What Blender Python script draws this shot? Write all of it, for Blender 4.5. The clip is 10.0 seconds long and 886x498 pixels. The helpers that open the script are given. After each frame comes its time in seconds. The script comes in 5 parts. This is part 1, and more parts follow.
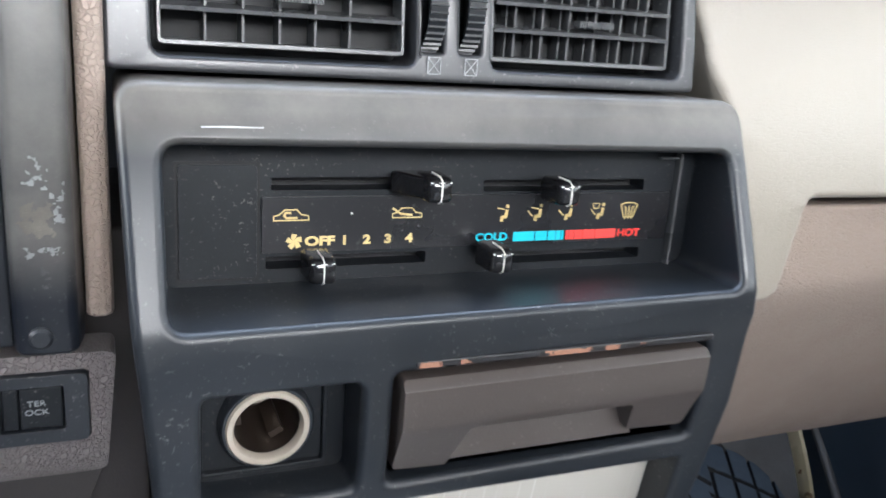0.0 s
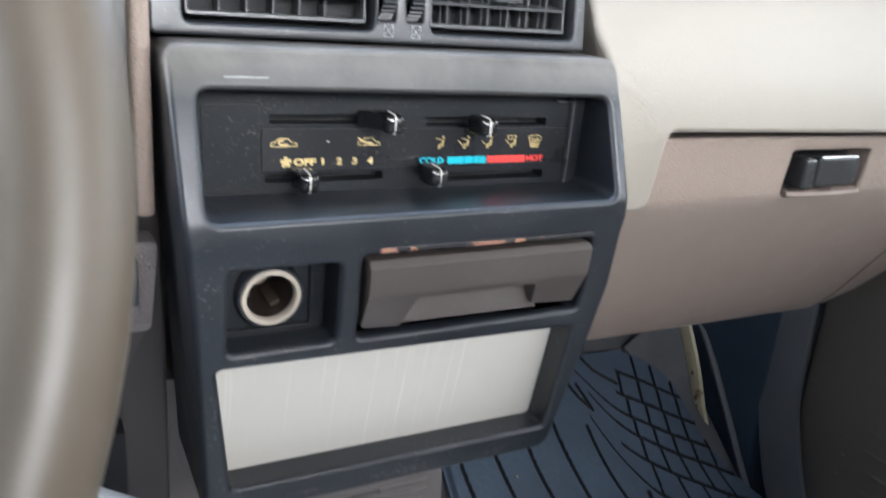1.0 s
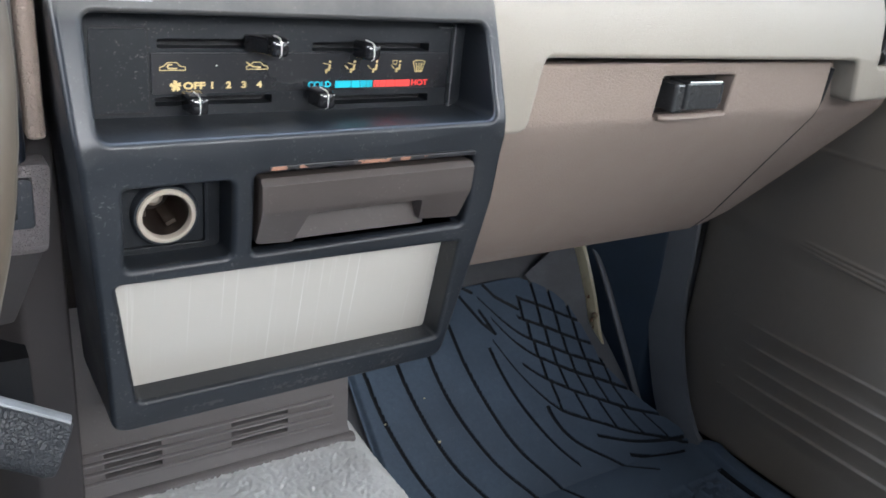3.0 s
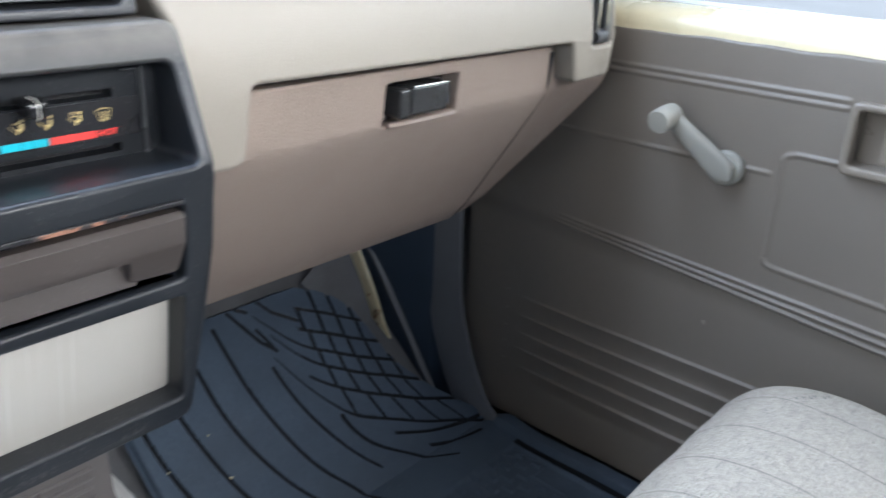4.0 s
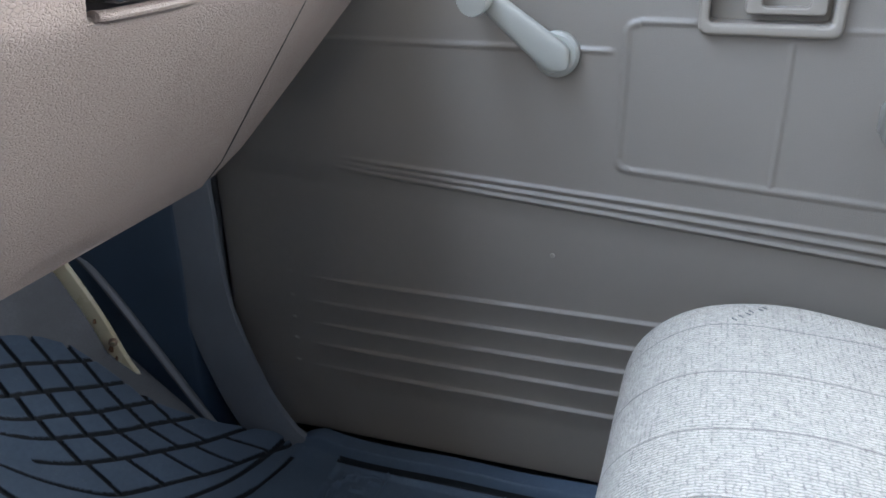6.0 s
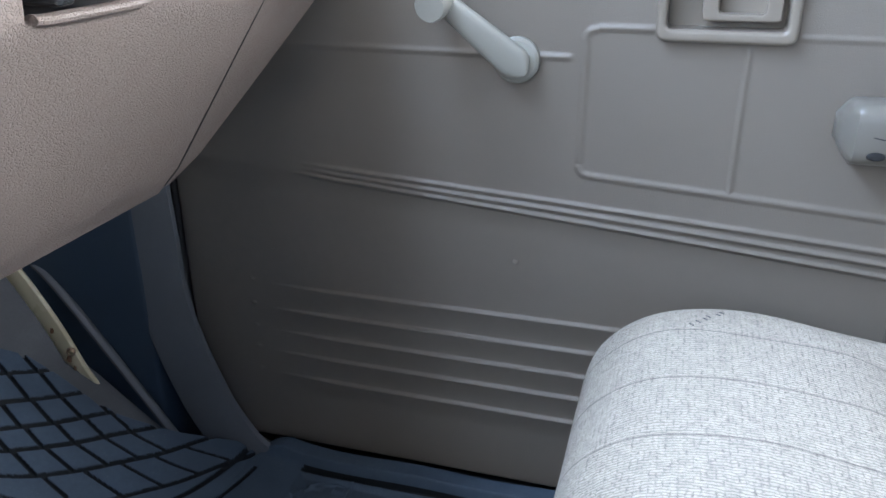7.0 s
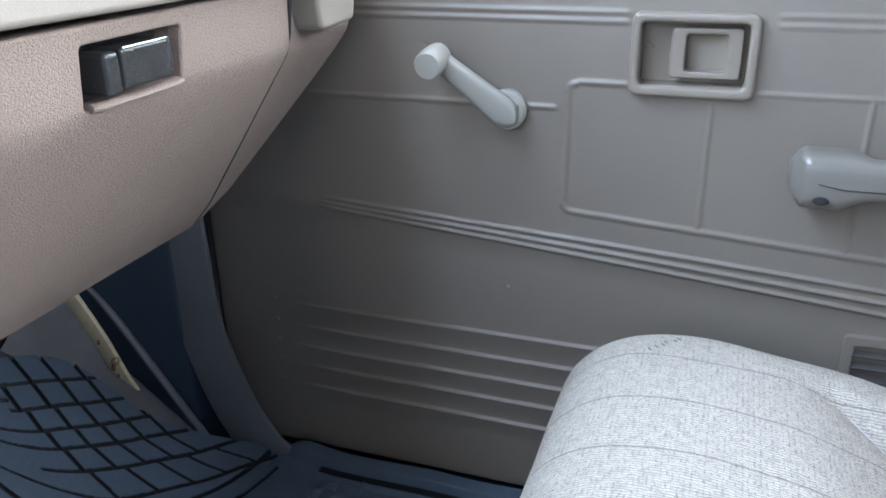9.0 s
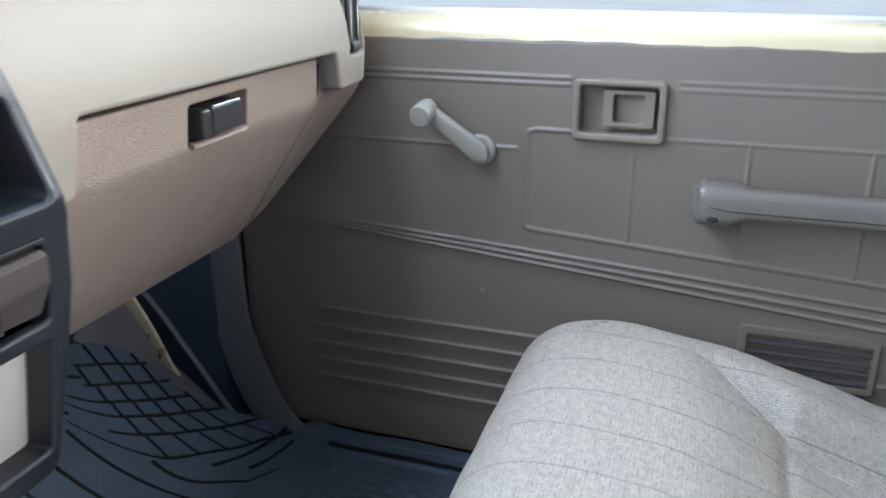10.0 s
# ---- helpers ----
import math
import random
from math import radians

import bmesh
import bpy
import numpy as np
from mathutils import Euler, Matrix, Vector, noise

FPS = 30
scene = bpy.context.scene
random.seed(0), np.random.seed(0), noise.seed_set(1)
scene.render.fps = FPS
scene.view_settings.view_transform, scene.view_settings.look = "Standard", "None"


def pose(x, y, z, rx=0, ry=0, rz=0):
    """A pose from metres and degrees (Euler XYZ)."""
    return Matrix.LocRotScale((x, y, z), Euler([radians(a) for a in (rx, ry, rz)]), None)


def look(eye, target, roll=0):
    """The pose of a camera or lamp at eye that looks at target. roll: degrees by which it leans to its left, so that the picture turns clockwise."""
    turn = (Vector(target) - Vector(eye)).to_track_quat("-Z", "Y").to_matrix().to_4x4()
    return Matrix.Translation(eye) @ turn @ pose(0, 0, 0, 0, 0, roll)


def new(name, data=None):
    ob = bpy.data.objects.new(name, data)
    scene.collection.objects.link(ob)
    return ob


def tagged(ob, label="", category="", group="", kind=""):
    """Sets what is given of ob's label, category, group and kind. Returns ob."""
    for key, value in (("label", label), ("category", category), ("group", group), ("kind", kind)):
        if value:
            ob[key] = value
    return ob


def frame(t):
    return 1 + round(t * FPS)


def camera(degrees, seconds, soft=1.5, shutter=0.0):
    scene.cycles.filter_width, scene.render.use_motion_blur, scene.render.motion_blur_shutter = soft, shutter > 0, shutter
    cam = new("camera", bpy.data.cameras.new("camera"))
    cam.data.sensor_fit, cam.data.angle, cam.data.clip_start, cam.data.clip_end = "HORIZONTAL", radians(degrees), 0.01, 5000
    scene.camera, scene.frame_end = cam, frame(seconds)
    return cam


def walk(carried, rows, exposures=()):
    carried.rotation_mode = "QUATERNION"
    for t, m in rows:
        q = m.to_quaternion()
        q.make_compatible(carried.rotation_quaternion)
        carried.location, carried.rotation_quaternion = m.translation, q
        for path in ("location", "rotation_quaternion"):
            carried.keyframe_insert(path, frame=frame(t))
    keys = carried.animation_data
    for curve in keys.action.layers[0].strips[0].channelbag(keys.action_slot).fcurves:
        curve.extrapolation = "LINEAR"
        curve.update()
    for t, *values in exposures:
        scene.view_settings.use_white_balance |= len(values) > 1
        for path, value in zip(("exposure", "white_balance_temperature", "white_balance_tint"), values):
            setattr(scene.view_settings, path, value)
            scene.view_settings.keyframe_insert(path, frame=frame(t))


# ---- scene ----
cam = camera(57.2, 10.0, soft=1.6, shutter=0.35)
PATH = [
    (0, (-0.134, 0.001, 0.699), (0.617, 1.779, 0.174), 4.0),
    (0.3, (-0.1525, -0.0424, 0.7107), (0.6387, 1.7091, 0.1573), 4.4),
    (0.5, (-0.171, -0.066, 0.715), (0.66, 1.658, 0.135), 4.7),
    (0.6, (-0.1827, -0.0752, 0.7156), (0.6856, 1.6245, 0.1247), 4.8),
    (0.7, (-0.1928, -0.0836, 0.7158), (0.6955, 1.6040, 0.1259), 4.8),
    (0.8, (-0.197, -0.092, 0.716), (0.697, 1.589, 0.122), 4.9),
    (0.9, (-0.1957, -0.1011, 0.7166), (0.6903, 1.5837, 0.1124), 5.0),
    (1, (-0.191, -0.109, 0.717), (0.698, 1.563, 0.074), 5.1),
    (1.2, (-0.179, -0.118, 0.711), (0.7135, 1.541, 0.019), 5.2),
    (1.3, (-0.1795, -0.1223, 0.7067), (0.7402, 1.5166, 0.0088), 5.3),
    (1.5, (-0.181, -0.132, 0.702), (0.752, 1.493, 0.002), 5.4),
    (1.8, (-0.177, -0.141, 0.706), (0.758, 1.472, -0.018), 5.5),
    (2, (-0.182, -0.139, 0.706), (0.786, 1.448, -0.031), 5.9),
    (3.5, (-0.194, -0.155, 0.724), (0.978, 1.281, -0.027), 4.3),
    (4, (-0.133, -0.15, 0.742), (1.27, 1.051, -0.025), 2.6),
    (4.2, (-0.1102, -0.1437, 0.7465), (1.3617, 0.9714, -0.0217), 1.5),
    (4.5, (-0.085, -0.114, 0.749), (1.459, 0.878, -0.047), -0.2),
    (5, (-0.033, -0.008, 0.689), (1.611, 0.796, -0.119), -1.2),
    (5.2, (-0.0147, 0.0192, 0.6653), (1.6714, 0.7337, -0.1394), -1.1),
    (5.5, (0.006, 0.039, 0.643), (1.715, 0.693, -0.164), -1.0),
    (6, (0.023, 0.051, 0.625), (1.759, 0.628, -0.184), -0.7),
    (7.5, (0.031, 0.033, 0.624), (1.79, 0.553, -0.172), -0.2),
    (8, (0.022, 0.025, 0.629), (1.776, 0.566, -0.166), -0.4),
    (8.5, (-0.007, -0.001, 0.65), (1.738, 0.575, -0.141), -0.6),
    (9, (-0.027, -0.017, 0.68), (1.708, 0.592, -0.107), -0.9),
    (9.5, (-0.071, -0.048, 0.69), (1.677, 0.568, -0.061), -0.6),
    (9.8, (-0.162, -0.084, 0.721), (1.593, 0.531, -0.014), -0.5),
    (10, (-0.235, -0.094, 0.734), (1.54, 0.504, 0.034), -0.2),
]
walk(cam, [(t, look(eye, target, roll)) for t, eye, target, roll in PATH],
     exposures=[(0, 0.20, 5750, 9), (1.5, 0.14, 5700, 9), (4.4, 0.08, 5700, 9), (5.5, 0.34, 5450, 9), (8.8, 0.45, 5420, 9), (9.7, 0.12, 5640, 9), (10, 0.0, 5680, 9)])

# ---- world, sun and window light ----
world = bpy.data.worlds.new("sky")
scene.world = world
world.use_nodes = True
wn = world.node_tree
for n in list(wn.nodes):
    wn.nodes.remove(n)
sky = wn.nodes.new("ShaderNodeTexSky")
sky.sky_type, sky.sun_disc = "NISHITA", False
sky.sun_elevation, sky.sun_rotation = radians(68), radians(214)
bg, wo = wn.nodes.new("ShaderNodeBackground"), wn.nodes.new("ShaderNodeOutputWorld")
bg.inputs["Strength"].default_value = 0.15
wn.links.new(sky.outputs[0], bg.inputs[0])
wn.links.new(bg.outputs[0], wo.inputs[0])

sun = new("sun", bpy.data.lights.new("sun", "SUN"))
sun.data.energy, sun.data.angle, sun.data.color = 5, radians(0.6), (1.0, 0.95, 0.87)
sun.matrix_world = look((-2.0, -3.0, 9.0), (0, 0, 0))


def window_light(name, eye, target, width, height, power, colour, spread=180):
    lamp = new(name, bpy.data.lights.new(name, "AREA"))
    lamp.data.shape, lamp.data.size, lamp.data.size_y = "RECTANGLE", width, height
    lamp.data.energy, lamp.data.color, lamp.data.spread = power, colour, radians(spread)
    lamp.matrix_world = look(eye, target)
    return lamp


window_light("windscreen_daylight", (0.0, 0.43, 0.985), (0.05, -0.27, 0.405), 1.25, 0.40, 16, (0.88, 0.985, 1.13), 140)
window_light("driver_window_daylight", (-0.72, 0.24, 0.92), (0.2, 0.10, 0.80), 0.40, 0.36, 3.5, (1.0, 0.94, 0.84), 140)
window_light("passenger_window_daylight", (0.76, -0.20, 0.92), (-0.2, 0.15, 0.62), 0.85, 0.40, 3.4, (1.0, 0.94, 0.85), 140)
window_light("rear_window_daylight", (0.10, -0.74, 0.99), (0.05, 0.3, 0.93), 0.85, 0.24, 6.8, (1.0, 0.93, 0.84), 74)

# ---- materials ----
def material(name, base, rough=0.5, metal=0.0, vary=0.12, scale=40.0, bump=0.15, bump_scale=900.0, dust=0.0,
             dust_colour=(0.5, 0.48, 0.45), coat=0.0, spec=0.5, leather=0.0, leather_scale=260.0, rough_vary=0.12,
             top_tone=None, tone_from=0.249, tone_to=0.266):
    m = bpy.data.materials.new(name)
    m.use_nodes = True
    t = m.node_tree
    bsdf = t.nodes["Principled BSDF"]
    co = t.nodes.new("ShaderNodeTexCoord")
    where = co.outputs["Object"]

    def noise_node(sc, detail=4.0, rgh=0.6):
        n = t.nodes.new("ShaderNodeTexNoise")
        n.inputs["Scale"].default_value, n.inputs["Detail"].default_value, n.inputs["Roughness"].default_value = sc, detail, rgh
        t.links.new(where, n.inputs["Vector"])
        return n.outputs["Fac"]

    def remap(sock, a, b, c, d):
        n = t.nodes.new("ShaderNodeMapRange")
        for k, v in zip(("From Min", "From Max", "To Min", "To Max"), (a, b, c, d)):
            n.inputs[k].default_value = v
        t.links.new(sock, n.inputs["Value"])
        return n.outputs["Result"]

    def mix(fac, a, b):
        n = t.nodes.new("ShaderNodeMix")
        n.data_type = "RGBA"
        t.links.new(fac, n.inputs["Factor"])
        for sock, val in ((n.inputs["A"], a), (n.inputs["B"], b)):
            if isinstance(val, tuple):
                sock.default_value = (*val, 1)
            else:
                t.links.new(val, sock)
        return n.outputs["Result"]

    lo, hi = tuple(c * (1 - vary) for c in base), tuple(min(1, c * (1 + vary)) for c in base)
    large, fine = noise_node(scale / 5, 5), noise_node(scale * 6, 3)
    colour = mix(remap(large, 0.3, 0.7, 0, 1), lo, hi)
    colour = mix(remap(fine, 0.35, 0.75, 0, 0.5), colour, tuple(c * (1 - 0.6 * vary) for c in base))
    if dust:
        specks = noise_node(420, 2, 0.8)
        patches = noise_node(17, 5, 0.7)
        mul = t.nodes.new("ShaderNodeMath")
        mul.operation = "MULTIPLY"
        t.links.new(remap(specks, 0.62, 0.74, 0, 1), mul.inputs[0])
        t.links.new(remap(patches, 0.42, 0.72, 0, dust), mul.inputs[1])
        colour = mix(mul.outputs[0], colour, dust_colour)
        haze = remap(patches, 0.45, 0.8, 0, dust * 0.03)
        colour = mix(haze, colour, dust_colour)
    if top_tone:
        # blends unevenly to a second, paler tone along the top
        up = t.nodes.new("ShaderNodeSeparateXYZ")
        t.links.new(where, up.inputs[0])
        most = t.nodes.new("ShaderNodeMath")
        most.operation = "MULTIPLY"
        t.links.new(remap(up.outputs["Z"], tone_from, tone_to, 0, 1), most.inputs[0])
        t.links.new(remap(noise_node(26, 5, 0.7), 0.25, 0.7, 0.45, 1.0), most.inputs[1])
        colour = mix(most.outputs[0], colour, top_tone)
    t.links.new(colour, bsdf.inputs["Base Color"])
    t.links.new(remap(large, 0.3, 0.7, max(0.02, rough - rough_vary), min(1, rough + rough_vary)), bsdf.inputs["Roughness"])
    bsdf.inputs["Metallic"].default_value = metal
    bsdf.inputs["Coat Weight"].default_value = coat
    bsdf.inputs["Specular IOR Level"].default_value = spec
    height = None
    if leather:
        vor = t.nodes.new("ShaderNodeTexVoronoi")
        vor.feature, vor.inputs["Scale"].default_value = "DISTANCE_TO_EDGE", leather_scale
        warp = t.nodes.new("ShaderNodeVectorMath")
        warp.operation = "MULTIPLY_ADD"
        wnz = t.nodes.new("ShaderNodeTexNoise")
        wnz.inputs["Scale"].default_value = leather_scale * 0.5
        t.links.new(where, wnz.inputs["Vector"])
        t.links.new(wnz.outputs["Color"], warp.inputs[0])
        warp.inputs[1].default_value = (0.006, 0.006, 0.006)
        t.links.new(where, warp.inputs[2])
        t.links.new(warp.outputs[0], vor.inputs["Vector"])
        b0 = t.nodes.new("ShaderNodeBump")
        b0.inputs["Strength"].default_value, b0.inputs["Distance"].default_value = leather, 0.0008
        t.links.new(remap(vor.outputs["Distance"], 0, 0.12, 0, 1), b0.inputs["Height"])
        height = b0.outputs["Normal"]
    b = t.nodes.new("ShaderNodeBump")
    b.inputs["Strength"].default_value, b.inputs["Distance"].default_value = bump, 0.0006
    t.links.new(noise_node(bump_scale, 3), b.inputs["Height"])
    if height:
        t.links.new(height, b.inputs["Normal"])
    t.links.new(b.outputs["Normal"], bsdf.inputs["Normal"])
    return m


BLACK = material("black_moulded_plastic", (0.012, 0.0145, 0.019), 0.36, dust=0.4, vary=0.25, spec=0.7, bump=0.05)
FASCIA = material("worn_black_fascia", (0.013, 0.0155, 0.0195), 0.38, dust=0.35, vary=0.25, spec=0.5, bump=0.05, top_tone=(0.135, 0.124, 0.110))
HOOD = material("pale_topped_black_surround", (0.007, 0.009, 0.014), 0.34, dust=0.4, vary=0.25, spec=0.55, bump=0.05, top_tone=(0.125, 0.120, 0.112), tone_from=0.044, tone_to=0.068)
BLACK_WORN = material("worn_black_plastic", (0.022, 0.023, 0.026), 0.40, dust=0.5, vary=0.3, spec=0.6, bump=0.05, dust_colour=(0.45, 0.44, 0.42))
BLACK_FINE = material("matt_black_panel", (0.010, 0.0115, 0.014), 0.42, dust=0.25, vary=0.25, bump=0.12, spec=0.25)
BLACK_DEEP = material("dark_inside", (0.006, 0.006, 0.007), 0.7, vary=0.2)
SMUDGE = material("grey_dust_smudge", (0.065, 0.065, 0.065), 0.6, vary=0.3, scale=160)
PALE = material("sky_bright_white", (0.72, 0.74, 0.75), 0.5, vary=0.08)
GLOSS = material("gloss_black_knob", (0.010, 0.010, 0.011), 0.12, vary=0.1, bump=0.02, coat=0.4, rough_vary=0.05)
SATIN = material("satin_black_latch", (0.030, 0.031, 0.032), 0.24, vary=0.2, bump=0.05, dust=0.25, spec=0.8)
BARREL = material("tarnished_socket_barrel", (0.06, 0.045, 0.036), 0.38, metal=0.6, vary=0.35, scale=160)
LABEL = material("label_plate", (0.010, 0.010, 0.012), 0.30, vary=0.2, dust=0.25, bump=0.04)
GREY_SLAT = material("dark_grey_slat", (0.068, 0.070, 0.073), 0.33, vary=0.2, dust=0.5)
TAN = material("tan_padded_vinyl", (0.272, 0.242, 0.204), 0.52, vary=0.07, scale=22, bump=0.25, bump_scale=700, leather=0.2, leather_scale=420)
LID = material("taupe_glovebox_vinyl", (0.308, 0.244, 0.205), 0.46, vary=0.06, scale=130, bump=0.25, bump_scale=700, leather=0.75, leather_scale=390)
DOORV = material("taupe_door_vinyl", (0.186, 0.161, 0.132), 0.42, vary=0.08, scale=16, bump=0.10, bump_scale=800, leather=0.15, leather_scale=420)
BROWN = material("brown_lower_trim", (0.055, 0.048, 0.046), 0.55, vary=0.14, scale=30, bump=0.3)
ASHTRAY = material("dark_taupe_drawer", (0.062, 0.051, 0.046), 0.42, vary=0.12, bump=0.15, dust=0.3)
COVER = material("taupe_plastic_cover", (0.155, 0.140, 0.133), 0.5, vary=0.10, scale=30, bump=0.2, dust=0.3)
KNEE = material("grained_knee_panel", (0.19, 0.168, 0.164), 0.32, vary=0.14, bump=0.3, leather=1.0, leather_scale=480)
KICK = material("grey_kick_trim", (0.108, 0.112, 0.120), 0.5, vary=0.15, bump=0.2)
CRANK = material("pale_grey_crank_plastic", (0.31, 0.300, 0.262), 0.42, vary=0.05, bump=0.1)
ARM = material("grey_satin_armrest", (0.165, 0.152, 0.130), 0.30, vary=0.04, bump=0.05, coat=0.25, rough_vary=0.03)
PULL = material("taupe_release_plastic", (0.215, 0.184, 0.148), 0.36, vary=0.07, bump=0.08)
RUBBER_GROOVE = material("groove_shade_rubber", (0.007, 0.009, 0.012), 0.55, vary=0.2, spec=0.3)
NAVY = material("dark_footwell_paint", (0.030, 0.046, 0.070), 0.5, vary=0.2)
RUBBER = material("dusty_blue_black_rubber", (0.076, 0.103, 0.142), 0.60, spec=0.3, vary=0.25, scale=30, bump=0.3, bump_scale=500, dust=0.5, dust_colour=(0.3, 0.3, 0.3))
SEAL = material("black_rubber_seal", (0.014, 0.014, 0.016), 0.5, vary=0.2)
CREAM = material("cream_body_paint", (0.68, 0.59, 0.38), 0.3, vary=0.08, coat=0.3, dust=0.6, dust_colour=(0.18, 0.12, 0.08), bump=0.05)
CARPET = material("grey_floor_carpet", (0.64, 0.635, 0.62), 0.95, vary=0.25, scale=60, bump=0.8, bump_scale=1100, spec=0.1)
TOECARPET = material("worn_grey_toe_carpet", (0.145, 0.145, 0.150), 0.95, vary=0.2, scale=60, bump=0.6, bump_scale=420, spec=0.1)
WHITE = material("white_marking", (0.82, 0.80, 0.72), 0.4, vary=0.04, bump=0.0)
GOLD = material("yellow_marking", (0.60, 0.46, 0.20), 0.5, vary=0.05, bump=0.0)
TEAL = material("turquoise_marking", (0.02, 0.42, 0.52), 0.5, vary=0.05, bump=0.0)
RED = material("red_marking", (0.78, 0.05, 0.04), 0.5, vary=0.05, bump=0.0)
DIMMARK = material("grey_marking", (0.28, 0.29, 0.30), 0.5, vary=0.05, bump=0.0)
ORANGE = material("orange_gauge_marking", (0.46, 0.11, 0.05), 0.5, vary=0.05, bump=0.0)
STEEL = material("worn_steel_ring", (0.56, 0.49, 0.40), 0.40, metal=0.5, vary=0.12, bump=0.1, dust=0.4, dust_colour=(0.25, 0.2, 0.15))
CHROME = material("scuffed_chrome", (0.72, 0.72, 0.72), 0.18, metal=1.0, vary=0.08, bump=0.05)
BRASS = material("rusty_brass_contact", (0.36, 0.26, 0.17), 0.4, metal=0.7, vary=0.4, scale=120)
RUST = material("brown_rust", (0.16, 0.085, 0.04), 0.8, vary=0.4, scale=300, bump=0.4)
KHAKI = material("dull_khaki_paint", (0.20, 0.165, 0.085), 0.5, vary=0.2)
# for real scuffs, and for the painted highlight on the pull lever
WORN_LIT = material("worn_or_lit_grey", (0.26, 0.265, 0.27), 0.42, metal=0.3, vary=0.25, scale=120)
LEVERSKIN = material("black_grained_lever", (0.030, 0.031, 0.033), 0.34, vary=0.2, leather=1.0, leather_scale=430, bump=0.15)
PRIMER = material("bare_primer_patch", (0.13, 0.118, 0.102), 0.55, vary=0.4, scale=300)
RIM = material("brown_wheel_rim", (0.078, 0.062, 0.044), 0.38, vary=0.1, bump=0.06)
HEADLINER = material("grey_headliner", (0.36, 0.355, 0.345), 0.9, vary=0.06, spec=0.1)
SHELL = material("grey_cab_lining", (0.16, 0.15, 0.145), 0.8, vary=0.1)
GROUND = material("pale_concrete_ground", (0.40, 0.395, 0.39), 0.9, vary=0.10, scale=4, bump=0.3, bump_scale=60)


def nodes_of(m):
    t = m.node_tree
    return t, t.nodes["Principled BSDF"]


def scratched_sheet():
    m = material("pale_scratched_sheet", (0.53, 0.50, 0.445), 0.42, vary=0.05, scale=12, bump=0.05, dust=0.15)
    t, bsdf = nodes_of(m)
    co, mp, nz = t.nodes.new("ShaderNodeTexCoord"), t.nodes.new("ShaderNodeMapping"), t.nodes.new("ShaderNodeTexNoise")
    mp.inputs["Scale"].default_value = (520, 0, 5)
    nz.inputs["Scale"].default_value, nz.inputs["Detail"].default_value = 1.0, 3
    t.links.new(co.outputs["Object"], mp.inputs[0])
    t.links.new(mp.outputs[0], nz.inputs["Vector"])
    rm = t.nodes.new("ShaderNodeMapRange")
    for k, v in zip(("From Min", "From Max", "To Min", "To Max"), (0.62, 0.80, 0, 0.5)):
        rm.inputs[k].default_value = v
    t.links.new(nz.outputs["Fac"], rm.inputs["Value"])
    mx = t.nodes.new("ShaderNodeMix")
    mx.data_type = "RGBA"
    old = bsdf.inputs["Base Color"].links[0].from_socket
    t.links.new(rm.outputs[0], mx.inputs["Factor"])
    t.links.new(old, mx.inputs["A"])
    mx.inputs["B"].default_value = (0.88, 0.88, 0.86, 1)
    t.links.new(mx.outputs["Result"], bsdf.inputs["Base Color"])
    return m


